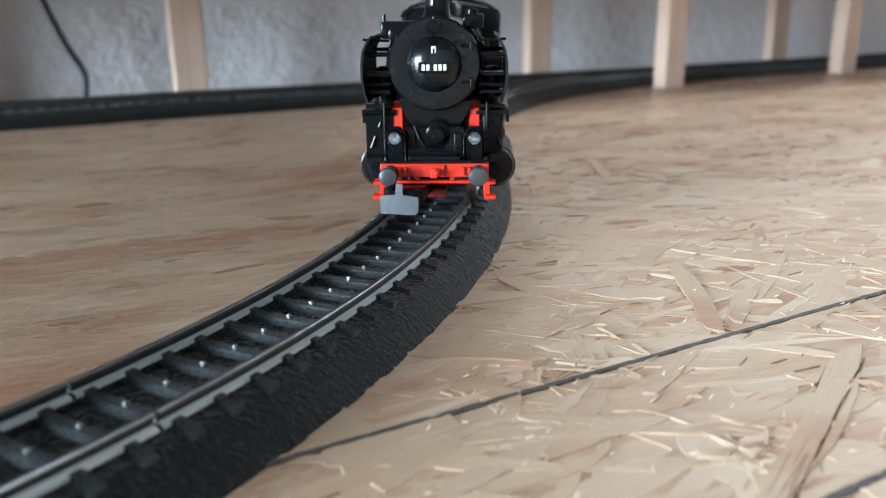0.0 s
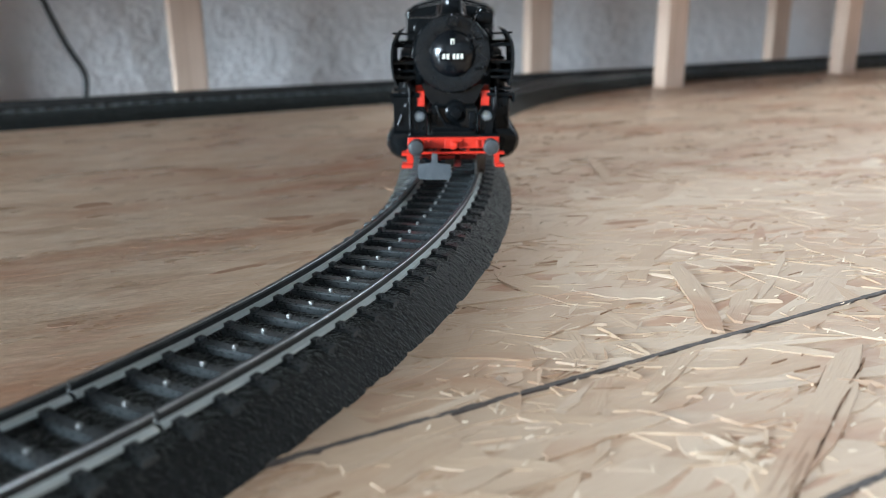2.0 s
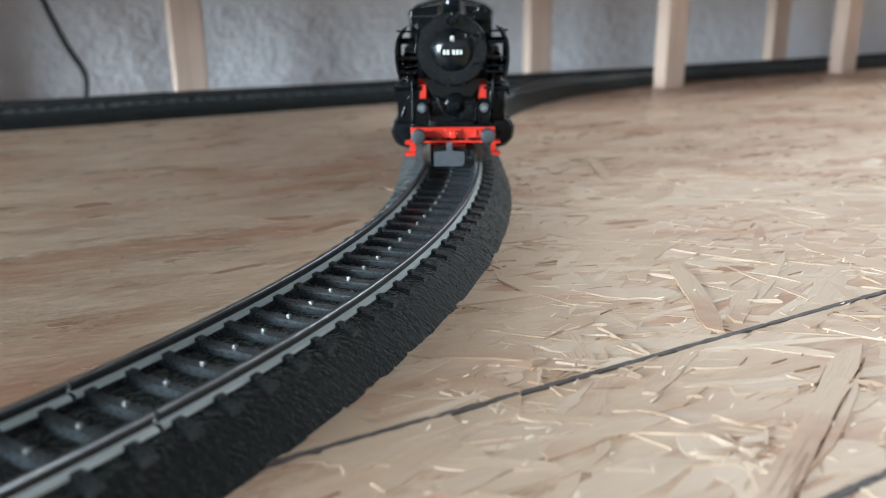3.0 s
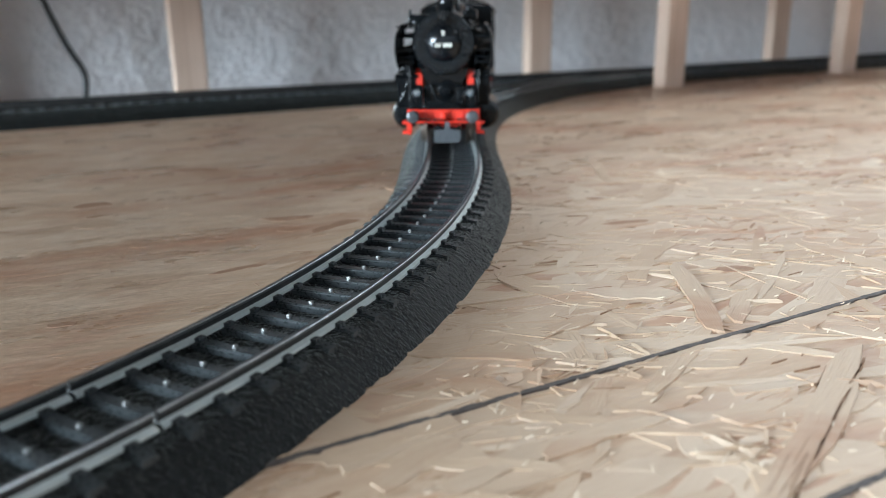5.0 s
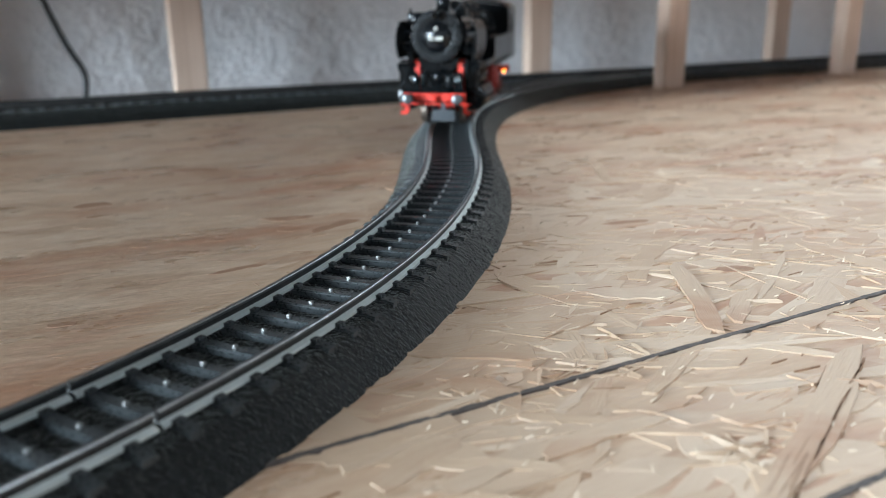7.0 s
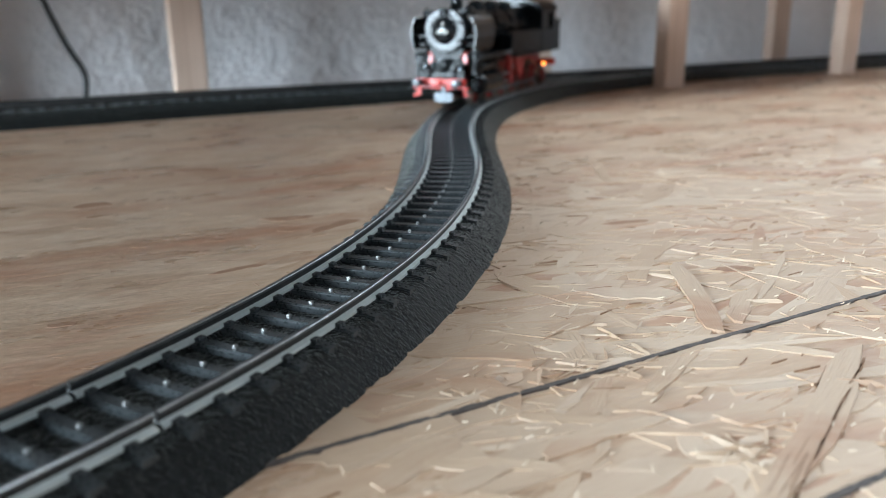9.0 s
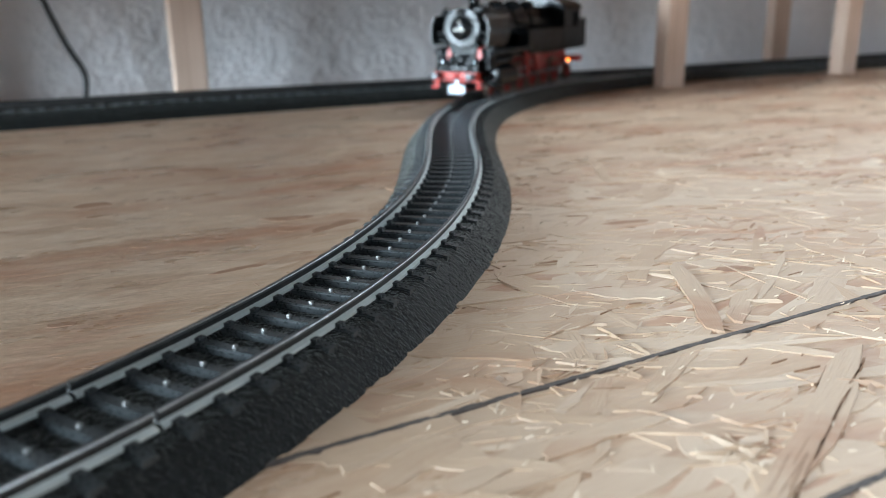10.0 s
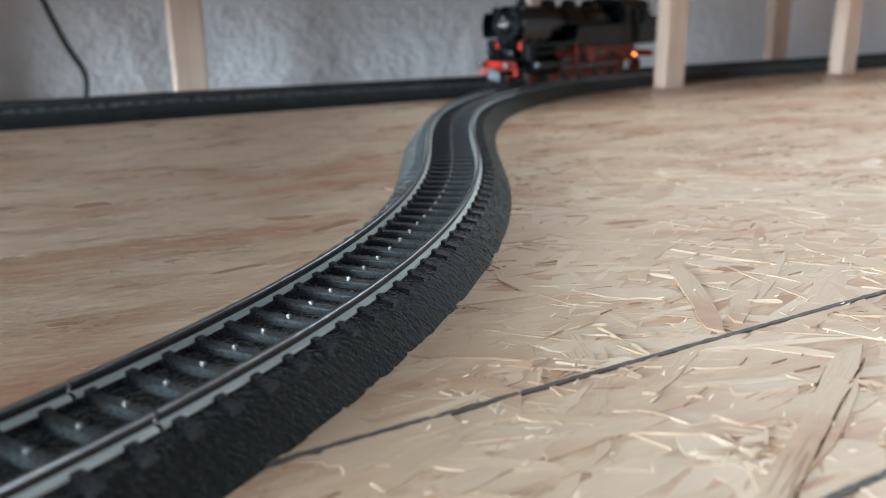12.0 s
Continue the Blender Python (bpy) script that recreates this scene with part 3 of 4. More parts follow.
def sleeper_mesh(ties=1, pitch=0.0):
    bm = fresh()
    for x in (0.0,):
        slab(bm, [(-13.5, -2.75), (-11.6, -2.42), (11.6, -2.42), (13.5, -2.75), (13.5, -4.3), (-13.5, -4.3)], x - 1.3, x + 1.3, "x")
        bmesh.ops.recalc_face_normals(bm, faces=bm.faces[:])
        bmesh.ops.bevel(bm, geom=[e for e in bm.edges if abs(e.verts[0].co.x - e.verts[1].co.x) < 0.1 and min(v.co.z for v in e.verts) > -3.5], offset=0.28, segments=2, affect="EDGES")
        for y in (-8.7, 8.7):
            for e in (-1.55, 1.55):
                box(bm, (x - 0.85, x + 0.85), (y + e - 0.6, y + e + 0.6), (-2.6, -1.7), 0.2)
    bmesh.ops.scale(bm, vec=(0.001,) * 3, verts=bm.verts)
    me = bpy.data.meshes.new("sleeper")
    bm.to_mesh(me)
    bm.free()
    if ties > 1:
        vs = np.array([v.co for v in me.vertices])
        fs = [tuple(f.vertices) for f in me.polygons]
        allv = np.concatenate([vs + (k * pitch * 0.001, 0, 0) for k in range(ties)])
        me = bpy.data.meshes.new("sleeper_row")
        me.from_pydata(allv.tolist(), [], [tuple(i + k * len(vs) for i in f) for k in range(ties) for f in fs])
    me.materials.append(SLEEPER)
    return me


def stud_mesh():
    bm = box(fresh(), (-0.36, 0.36), (-0.33, 0.33), (-2.6, -1.85), 0.09)
    bmesh.ops.scale(bm, vec=(0.001,) * 3, verts=bm.verts)
    me = bpy.data.meshes.new("stud")
    bm.to_mesh(me)
    bm.free()
    me.materials.append(STUD)
    return me


SLEEPER_MESH, STUD_MESH = sleeper_mesh(), stud_mesh()
PITCH, PHASE = 0.0072, 0.0047
JOINTS = [-0.135, 0.0166, 0.2052, 0.39, 0.60]
for a, b2 in zip(JOINTS, JOINTS[1:]):
    section = thing("track_section", "curved model track with dark sleepers, steel rails and centre studs", "track", "track sections")
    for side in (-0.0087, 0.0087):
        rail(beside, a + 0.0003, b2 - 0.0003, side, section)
    k0, k1 = math.ceil((a - PHASE) / PITCH - 0.2), math.ceil((b2 - PHASE) / PITCH - 0.2)
    for k in range(k0, k1):
        s = PHASE + PITCH * k
        x, y, h = on_line(s)
        for name, me in (("sleeper", SLEEPER_MESH), ("stud", STUD_MESH)):
            ob = new(name, me)
            ob.parent = section
            ob.matrix_basis = Matrix.Translation((x, y, ZR)) @ Matrix.Rotation(h, 4, "Z")

backtrack = thing("back_track", "straight model track with dark sleepers along the wall", "track")
for side in (-0.0087, 0.0087):
    # The back rails take the dark web coat nearly all over.
    rail(straight, -1.19, 1.49, side, backtrack, 0.05, (RAIL_WEB, RAIL_WEB, RAIL_WEB, RAIL_HEAD))
for k in range(150):
    ob = new("sleeper", SLEEPER_MESH)
    ob.parent = backtrack
    ob.matrix_basis = ROOM @ Matrix.Translation((-0.42 + 0.0072 * k, 0.0197, ZR - 0.0001 + rise(-0.42 + 0.0072 * k)))
for d, count in ((-1.1832, 106), (0.66, 112)):
    ties = new("sleeper_run", sleeper_mesh(count, 7.2))
    ties.parent = backtrack
    ties.matrix_basis = ROOM @ Matrix.Translation((d, 0.0197, ZR - 0.0001 + rise(d)))
    tagged(ties, "run of dark sleepers", "", "", "stuff")
# ---------------------------------------------------------------- the locomotive
# Own space in mm: x forward from the front beam, y to its left, z up from the rail top.


def bar_row(parent, x, ys, z, h):
    bm = fresh()
    for y0, y1 in ys:
        box(bm, (x, x + 0.12), (y0, y1), (z - h / 2, z + h / 2), 0.03)
    return part("lettering", bm, CREAM, parent, "cream lettering")


def wheel_part(name, r, loco, x, y, spokes, red=True):
    """A spoked wheel with its tyre, turning about its own axle."""
    bm = fresh()
    sgn = 1 if y > 0 else -1
    lathe(bm, (0, 0, 0), (0, sgn, 0), [(-0.9, r * 0.22), (1.0, r * 0.22), (1.2, r * 0.12)], 16)
    ring = [(-0.8, r * 0.80), (-0.8, r * 0.93), (0.8, r * 0.93), (0.8, r * 0.80)]
    lathe(bm, (0, 0, 0), (0, sgn, 0), ring + [ring[0]], 36)
    if red and r > 6:
        slab(bm, [(r * 0.86 * math.cos(a), r * 0.86 * math.sin(a)) for a in (2.2, 2.5, 2.8, 3.14, 3.5, 3.8, 4.1)], -0.6 * sgn, 0.6 * sgn)
    hub = part(name, bm, WHEEL_RED if red else SATIN, loco, "red spoked wheel" if red else "dark spoked wheel", smooth=True)
    hub.location = (x * 0.001, y * 0.001, r * 0.001)
    spoke = part("spoke", rod(fresh(), (r * 0.18, 0, 0), (r * 0.84, 0, 0), 0.42, 6), WHEEL_RED if red else SATIN, hub)
    for k in range(1, spokes):
        ob = new("spoke", spoke.data)
        ob.parent = hub
        ob.matrix_basis = Matrix.Rotation(2 * math.pi * k / spokes, 4, "Y")
    bm = fresh()
    prof = [(-1.25, r * 0.90), (-1.25, r + 0.9), (-0.85, r + 0.9), (-0.6, r + 0.08), (1.2, r), (1.2, r * 0.90)]
    lathe(bm, (0, 0, 0), (0, sgn, 0), prof + [prof[0]], 40)
    part("tyre", bm, TYRE, hub, "worn steel tyre", smooth=True)
    return hub


def stretch(bm):
    """Draws the body out behind the smokebox to the loco's full length."""
    for v in bm.verts:
        if v.co.x < -40:
            v.co.x = -40 + (v.co.x + 40) * 1.2
    return bm


def sub_part(name, bm, mat, parent, label="", smooth=False):
    return part(name, stretch(bm), mat, parent, label, smooth=smooth)


def locomotive():
    L = thing("locomotive", "black tank steam locomotive model with red frame on the track", "locomotive")
    p = lambda name, bm, mat, label="", parent=None, smooth=True: sub_part(name, bm, mat, parent or L, label, smooth=smooth)
    # boiler, smokebox and its door
    bm = lathe(fresh(), (-46, 0, 36), (-1, 0, 0), [(0, 10.0), (14, 10.0), (14.2, 10.25), (15.6, 10.25), (15.8, 10.0), (34, 10.2), (34.2, 10.4), (35.6, 10.4), (35.8, 10.2), (56, 10.4)], 48)
    p("boiler", bm, BLACK, "glossy black boiler with raised bands")
    bm = lathe(fresh(), (-6, 0, 36), (-1, 0, 0), [(2.0, 10.0), (2.5, 10.45), (38, 10.45), (38.2, 10.7), (40, 10.7)], 48)
    p("smokebox", bm, SMOKEBOX_SHELL, "black smokebox with a rounded front ring")
    bm = lathe(fresh(), (-8.2, 0, 36), (1, 0, 0), [(0, 10.5), (1.3, 10.62), (1.75, 10.5), (2.2, 10.15), (2.5, 6.3), (2.45, 6.15), (1.0, 6.1)], 56)
    p("front_ring", bm, RING, "broad black smokebox front ring")
    bm = lathe(fresh(), (-6.4, 0, 36), (1, 0, 0), [(0, 6.25), (0.7, 6.2), (1.2, 5.9), (2.0, 5.1), (2.7, 3.9), (3.1, 2.6), (3.32, 1.3), (3.38, 0.5), (3.4, 0)], 48)
    door = p("smokebox_door", bm, SMOKEBOX, "domed glossy smokebox door")
    bm = fresh()
    for k in range(12):
        a = 2 * math.pi * (k + 0.5) / 12
        y, z = 7.0 * math.cos(a), 36 + 7.0 * math.sin(a)
        box(bm, (-6.3, -5.2), (y - 0.22, y + 0.22), (z - 0.22, z + 0.22), 0.08)
    p("door_clamp", bm, BLACK, "", door)
    bm = fresh()
    for z in (32.0, 40.0):
        rod(bm, (-5.0, 8.2, z), (-4.6, 6.0, z), 0.3, 8)
        lathe(bm, (-5.2, 8.4, z - 0.8), (0, 0, 1), [(0, 0.5), (1.6, 0.5)], 10)
    p("hinge", bm, BLACK, "", door)
    bm = fresh()
    pipe(bm, [(-4.9, 4.4, 41.0), (-4.2, 4.4, 41.0), (-4.2, 5.2, 40.0)], 0.2)
    pipe(bm, [(-4.9, 6.0, 37.4), (-4.2, 5.6, 37.4), (-4.2, 5.2, 38.4)], 0.2)
    rod(bm, (-4.0, 0.2, 43.0), (-3.1, -1.2, 40.8), 0.22, 8)
    p("door_handle", bm, SATIN, "", door)
    bm = box(fresh(), (-3.75, -3.1), (-3.5, 3.5), (34.3, 36.7), 0.12)
    plate = p("front_plate", bm, BLACK, "black plate with cream lettering")
    bar_row(plate, -3.08, [(-2.7, -1.95), (-1.65, -0.9), (0.0, 0.75), (1.05, 1.8), (2.1, 2.85)], 35.5, 1.35)
    bm = box(fresh(), (-3.7, -3.3), (-0.55, 0.55), (37.9, 40.1), 0.1)
    tag = p("shed_tag", bm, CREAM, "small cream tag")
    bm = box(fresh(), (-3.32, -3.2), (-0.2, 0.2), (38.3, 39.6), 0.03)
    sub_part("tag_mark", bm, BLACK, tag)
    # chimney, domes, top fittings
    bm = lathe(fresh(), (-21, 0, 45), (0, 0, 1), [(0, 4.6), (0.8, 3.9), (1.6, 3.2), (5.4, 2.8), (6.2, 3.0), (6.8, 3.05), (7.0, 2.6), (6.4, 2.2), (3, 2.1)], 32)
    p("chimney", bm, BLACK, "short black chimney")
    for x, r, h in ((-46, 4.6, 50.2), (-64, 4.6, 50.0), (-82, 4.4, 49.8)):
        bm = lathe(fresh(), (x, 0, 43), (0, 0, 1), [(0, r), (h - 46, r), (h - 44.4, r * 0.9), (h - 43.4, r * 0.6), (h - 43, 0)], 28)
        p("dome", bm, BLACK, "black boiler dome")
    bm = lathe(fresh(), (-4.4, 0, 44.4), (1, 0, 0), [(0, 1.1), (0.3, 1.6), (1.6, 1.7), (2.0, 1.55)], 20)
    rod(bm, (-5.4, 0, 43.2), (-5.4, 0, 46.5), 0.35, 8)
    top_lamp = p("top_lamp", bm, SATIN, "small black lamp above the door")
    bm = lathe(fresh(), (-2.5, 0, 44.4), (1, 0, 0), [(0, 1.4), (0.25, 1.2), (0.45, 0.6), (0.5, 0)], 18)
    sub_part("lens", bm, GLASS, top_lamp, "clear glass lens", smooth=True)
    bm = fresh()
    box(bm, (-16, -7.5), (-12.2, -4.6), (41.6, 45.4), 0.5)
    lathe(bm, (-8.2, -8.6, 42.6), (1, 0, 0), [(0, 1.9), (0.8, 1.9), (1.1, 1.2)], 20)
    rod(bm, (-12, -11.9, 44), (-12, -11.9, 47), 0.45, 8)
    p("feedwater_heater", bm, SATIN, "black feedwater heater beside the chimney")
    bm = fresh()
    box(bm, (-18, -9), (6.4, 11.2), (43.6, 46.8), 0.6)
    lathe(bm, (-14, 8.4, 46.5), (0, 0, 1), [(0, 1.5), (1.2, 1.4), (1.6, 0.7)], 16)
    rod(bm, (-9.4, 7.6, 45.2), (-7.9, 7.6, 45.2), 0.8, 10)
    p("generator", bm, SATIN, "black turbo generator beside the chimney")
    for sy in (-1, 1):
        bm = fresh()
        pipe(bm, [(-10, sy * 7.4, 44.2), (-30, sy * 7.6, 44.4), (-60, sy * 8.0, 44.4), (-98, sy * 8.6, 44.6)], 0.32)
        pipe(bm, [(-8.4, sy * 9.4, 42.0), (-7.6, sy * 9.8, 39.6)], 0.4)
        p("handrail", bm, SATIN, "thin black handrail along the boiler")
        bm = fresh()
        for k, x in enumerate((-9.6, -12.2)):
            pipe(bm, [(x, sy * 7.6, 43.6), (x, sy * 9.4, 41.4), (x, sy * 10.6, 38.6), (x, sy * 11.0, 35)], 0.5)
        p("steam_pipe", bm, SATIN, "bare pipes on the smokebox flank")
        # smoke deflector plate
        bm = fresh()
        curve = [(15.6, 27.6), (16.3, 30), (16.7, 33), (16.7, 36), (16.3, 39), (15.2, 41.2), (14.2, 42.4)]
        slab(bm, [(sy * y, z) for y, z in curve] + [(sy * (y - 0.5), z - 0.1) for y, z in curve[::-1]], -30, -4, "x")
        wing = p("smoke_deflector", bm, SMOKEBOX_SHELL, "thin black smoke deflector plate", smooth=False)
        bm = fresh()
        for x in (-7, -28):
            rod(bm, (x, sy * 10.0, 38.2), (x, sy * 16.1, 38.2), 0.5, 8)
            rod(bm, (x, sy * 10.2, 31.5), (x, sy * 16.1, 31.2), 0.45, 8)
        rod(bm, (-6.5, sy * 10.2, 41.2), (-6.5, sy * 16.2, 41.5), 0.3, 8)
        sub_part("bracket", bm, SATIN, wing)
        # running board with valance
        bm = fresh()
        box(bm, (-54, -9), (sy * 9.4, sy * 17.2), (24.2, 25.2), 0.2)
        box(bm, (-54, -9), (sy * 16.6, sy * 17.2), (22.4, 24.4), 0.1)
        p("running_board", bm, SATIN, "black running board")
        # pumps and boxes standing on the running board
        bm = fresh()
        lathe(bm, (-18, sy * 13.0, 25.0), (0, 0, 1), [(0, 2.2), (4.2, 2.2), (4.5, 1.5), (5.6, 1.5), (5.8, 2.1), (9.2, 2.1), (9.8, 1.0)], 20)
        box(bm, (-26.5, -21.5), (sy * 11.2, sy * 15.4), (25.0, 29.4), 0.4)
        p("air_pump", bm, SATIN, "black upright pump on the running board")
        bm = fresh()
        for z, x in ((33.6, -8.0), (29.6, -8.0), (26.2, -9.0)):
            box(bm, (x - 5, x), (sy * 10.6, sy * 16.2), (z - 0.4, z + 0.4), 0.15)
        box(bm, (-16, -9), (sy * 10.8, sy * 15.8), (14.8, 24.4), 0.8)
        rod(bm, (-8.4, sy * 15.4, 16.5), (-8.8, sy * 13.0, 22.5), 0.35, 8)
        rod(bm, (-8.2, sy * 12.0, 15.5), (-8.2, sy * 12.0, 27.0), 0.4, 8)
        rod(bm, (-9.2, sy * 13.4, 20.2), (-7.8, sy * 13.4, 20.2), 1.3, 12)
        p("front_bracket", bm, SATIN, "black brackets and steps beside the smokebox", smooth=False)
        # cylinder
        bm = lathe(fresh(), (-13, sy * 13.9, 11.0), (-1, 0, 0), [(0, 1.0), (0, 3.2), (0.3, 4.4), (1.2, 4.9), (1.6, 4.9), (1.7, 5.2), (25, 5.2), (25.2, 4.8), (26, 3.0)], 32)
        cyl = p("cylinder", bm, BLACK, "black cylinder with round cover")
        bm = lathe(fresh(), (-14, sy * 13.6, 19.0), (-1, 0, 0), [(0, 1.0), (0.2, 2.6), (1.0, 2.9), (22, 2.9), (22.6, 2.0)], 24)
        sub_part("valve_chest", bm, SATIN, cyl, smooth=True)
        bm = fresh()
        rod(bm, (-12.6, sy * 13.6, 19.0), (-14.2, sy * 13.6, 19.0), 0.9, 12)
        rod(bm, (-12.0, sy * 13.9, 11.0), (-13.4, sy * 13.9, 11.0), 1.1, 12)
        rod(bm, (-11.6, sy * 15.6, 21.0), (-14.6, sy * 13.2, 14.6), 0.28, 6)
        sub_part("cylinder_cock", bm, SATIN, cyl)
        # red frame plate rising to the saddle
        bm = slab(fresh(), [(-9.0, 20.4), (-9.4, 25.6), (-14, 27.0), (-34, 24), (-34, 12), (-16.0, 12), (-16, 20.4)], sy * 7.8, sy * 10.3)
        bmesh.ops.bevel(bm, geom=bm.edges[:], offset=0.2, segments=1, affect="EDGES")
        p("frame_plate", bm, RED, "red frame plate", smooth=False)
        bm = slab(fresh(), [(-34, 20), (-34, 8.4), (-124, 8.4), (-124, 20)], sy * 5.6, sy * 6.6)
        p("main_frame", bm, WHEEL_RED, "dark red main frame", smooth=False)
        # headlight
        bm = fresh()
        lathe(bm, (-3.6, sy * 9.1, 19.8), (1, 0, 0), [(0, 0.8), (0.3, 1.5), (2.6, 1.75), (3.2, 1.85), (3.2, 1.55), (1.0, 1.5), (0.8, 0.0)], 24)
        slab(bm, [(sy * 9.1 - 1.7, 14.2), (sy * 9.1 + 1.7, 14.2), (sy * 9.1 + 1.9, 20.8), (sy * 9.1 + 1.2, 22.3), (sy * 9.1 - 1.2, 22.3), (sy * 9.1 - 1.9, 20.8)], -3.9, -3.2, "x")
        lamp = p("headlight", bm, SATIN, "round black headlight on a bracket")
        bm = lathe(fresh(), (-1.0, sy * 9.1, 19.8), (1, 0, 0), [(0, 1.45), (0.2, 1.4), (0.5, 0.9), (0.6, 0.0)], 24)
        sub_part("lens", bm, GLASS, lamp, "clear glass lens", smooth=True)
        bm = lathe(fresh(), (-2.4, sy * 9.1, 19.8), (1, 0, 0), [(0, 0.0), (0.1, 0.6), (0.6, 1.1), (1.3, 1.42), (1.2, 1.45), (0.2, 1.2), (-0.1, 0)], 24)
        sub_part("reflector", bm, STEEL, lamp, "bright reflector")
        bm = fresh()
        pipe(bm, [(-2.2, sy * 6.7, 14.2), (-2.2, sy * 6.7, 19.6), (-2.6, sy * 7.4, 21.3), (-3.2, sy * 9.1, 22.0), (-2.6, sy * 10.8, 21.3), (-2.2, sy * 11.5, 19.8)], 0.2)
        p("grab_rail", bm, SATIN, "thin dark grab rail")
        # buffer
        bm = lathe(fresh(), (0.4, sy * 10.0, 12.4), (1, 0, 0), [(0, 1.7), (0.5, 1.5), (2.9, 1.4), (2.9, 0.9), (4.6, 0.9), (4.8, 2.0), (5.3, 2.15), (5.9, 1.9), (6.15, 1.1), (6.2, 0)], 32)
        p("buffer", bm, BUFFER, "dark grey round buffer")
        # front step
        bm = fresh()
        box(bm, (-2.6, -1.6), (sy * 11.2, sy * 12.7), (6.2, 10.6), 0.15)
        box(bm, (-3.2, 0.4), (sy * 11.4, sy * 14.0), (6.0, 6.8), 0.15)
        box(bm, (-3.2, 0.0), (sy * 11.4, sy * 14.0), (9.4, 10.0), 0.15)
        p("front_step", bm, RED, "red footstep under the beam", smooth=False)
        # side tank
        bm = slab(fresh(), [(-52, 25), (-54, 32.5), (-56, 34), (-99, 34), (-99, 22), (-52, 22)], sy * 9.6, sy * 16.9)
        bmesh.ops.bevel(bm, geom=bm.edges[:], offset=0.5, segments=2, affect="EDGES")
        tank = p("side_tank", bm, SATIN, "black side water tank")
        bm = fresh()
        for x in range(-96, -56, 4):
            for z in (23.2, 33.6):
                bmesh.ops.create_icosphere(bm, subdivisions=1, radius=0.22, matrix=Matrix.Translation((x, sy * 16.95, z)))
        sub_part("rivet_row", bm, SATIN, tank)
        bm = fresh()
        box(bm, (-120, -56), (sy * 16.2, sy * 17.3), (20.6, 22.0), 0.2)
        p("tank_valance", bm, SATIN, "black valance under the tank", smooth=False)
        for x in (-52, -70, -88):
            bm = fresh()
            pipe(bm, [(x, sy * 4.0, 46.0), (x, sy * 7.6, 43.8), (x, sy * 10.0, 40.0), (x - 0.6, sy * 11.0, 34.2)], 0.45)
            p("sand_pipe", bm, SATIN, "thin black sand pipe on the boiler")
        bm = fresh()
        pipe(bm, [(-32, sy * 10.6, 39.0), (-50, sy * 10.9, 39.4), (-58, sy * 11.2, 37.0), (-97, sy * 11.4, 37.0)], 0.6)
        for x in (-62, -80):
            lathe(bm, (x, sy * 11.3, 37.0), (0, sy, 0), [(0, 1.3), (1.2, 1.2), (1.5, 0.5)], 14)
        p("feed_pipe", bm, SATIN, "black feed pipe with valves along the boiler")
        # slide bars and valve gear on each side
        bm = fresh()
        box(bm, (-54, -39), (sy * 14.4, sy * 15.4), (12.6, 13.6), 0.2)
        box(bm, (-54, -39), (sy * 14.4, sy * 15.4), (8.6, 9.6), 0.2)
        p("slide_bar", bm, DARK_STEEL, "bare steel slide bars", smooth=False)
        bm = fresh()
        slab(bm, [(-62, 20.4), (-70, 20.4), (-74, 16), (-72, 11.5), (-67, 10), (-64, 15)], sy * 14.6, sy * 15.8)
        box(bm, (-56, -53.5), (sy * 13.4, sy * 16.2), (8.0, 22.2), 0.3)
        p("link", bm, WHEEL_RED, "red valve gear link", smooth=False)
    # front beam
    bm = fresh()
    box(bm, (-2.2, 0.4), (-12.4, 12.4), (11.2, 14.3), 0.2)
    beam = p("buffer_beam", bm, RED, "bright red front buffer beam", smooth=False)
    bm = fresh()
    box(bm, (0.4, 1.0), (-2.4, 2.4), (11.3, 14.1), 0.15)
    box(bm, (0.9, 1.8), (-0.8, 0.8), (11.2, 13.4), 0.2)
    for y in (-8.0, -6.6, 6.6, 8.0):
        box(bm, (0.3, 1.3), (y - 0.35, y + 0.35), (11.8, 13.6), 0.1)
    sub_part("coupling_plate", bm, RED, beam)
    bm = lathe(fresh(), (1.6, 0.6, 12.6), (1, 0, 0), [(0, 0.9), (1.2, 0.7), (1.6, 0.3)], 12)
    sub_part("hook", bm, RED, beam)
    bm = fresh()
    box(bm, (-1.7, -0.2), (-12.0, 12.0), (9.6, 10.3), 0.15)
    for y in (-11.0, -4.0, 4.0, 11.0):
        box(bm, (-1.6, -0.9), (y - 0.5, y + 0.5), (10.2, 11.3), 0.05)
    p("beam_lip", bm, RED, "thin red bar under the beam", smooth=False)
    bm = fresh()
    box(bm, (-14, -0.4), (-12.3, 12.3), (14.1, 14.9), 0.15)
    box(bm, (-6, -0.8), (-6.0, 6.0), (14.8, 15.8), 0.3)
    box(bm, (-34, -4.4), (-6.9, 6.9), (14.2, 22.0), 0.6)
    p("front_deck", bm, BLACK, "black front deck", smooth=False)
    bm = fresh()
    lathe(bm, (-5.2, 0.8, 20.2), (1, 0, 0), [(0, 3.0), (0.9, 2.9), (1.2, 2.3), (1.9, 1.6), (2.3, 1.5), (2.5, 0.7)], 24)
    pipe(bm, [(-3.6, -4.6, 22.4), (-3.2, -3.6, 19.6), (-2.8, -2.0, 17.2), (-2.6, 2.2, 16.8)], 0.35)
    box(bm, (-4.4, -3.0), (-6.2, -4.4), (17.0, 21.6), 0.3)
    box(bm, (-4.4, -3.2), (4.4, 6.4), (16.0, 20.6), 0.3)
    p("front_fitting", bm, SATIN, "black round fitting and pipes below the smokebox")
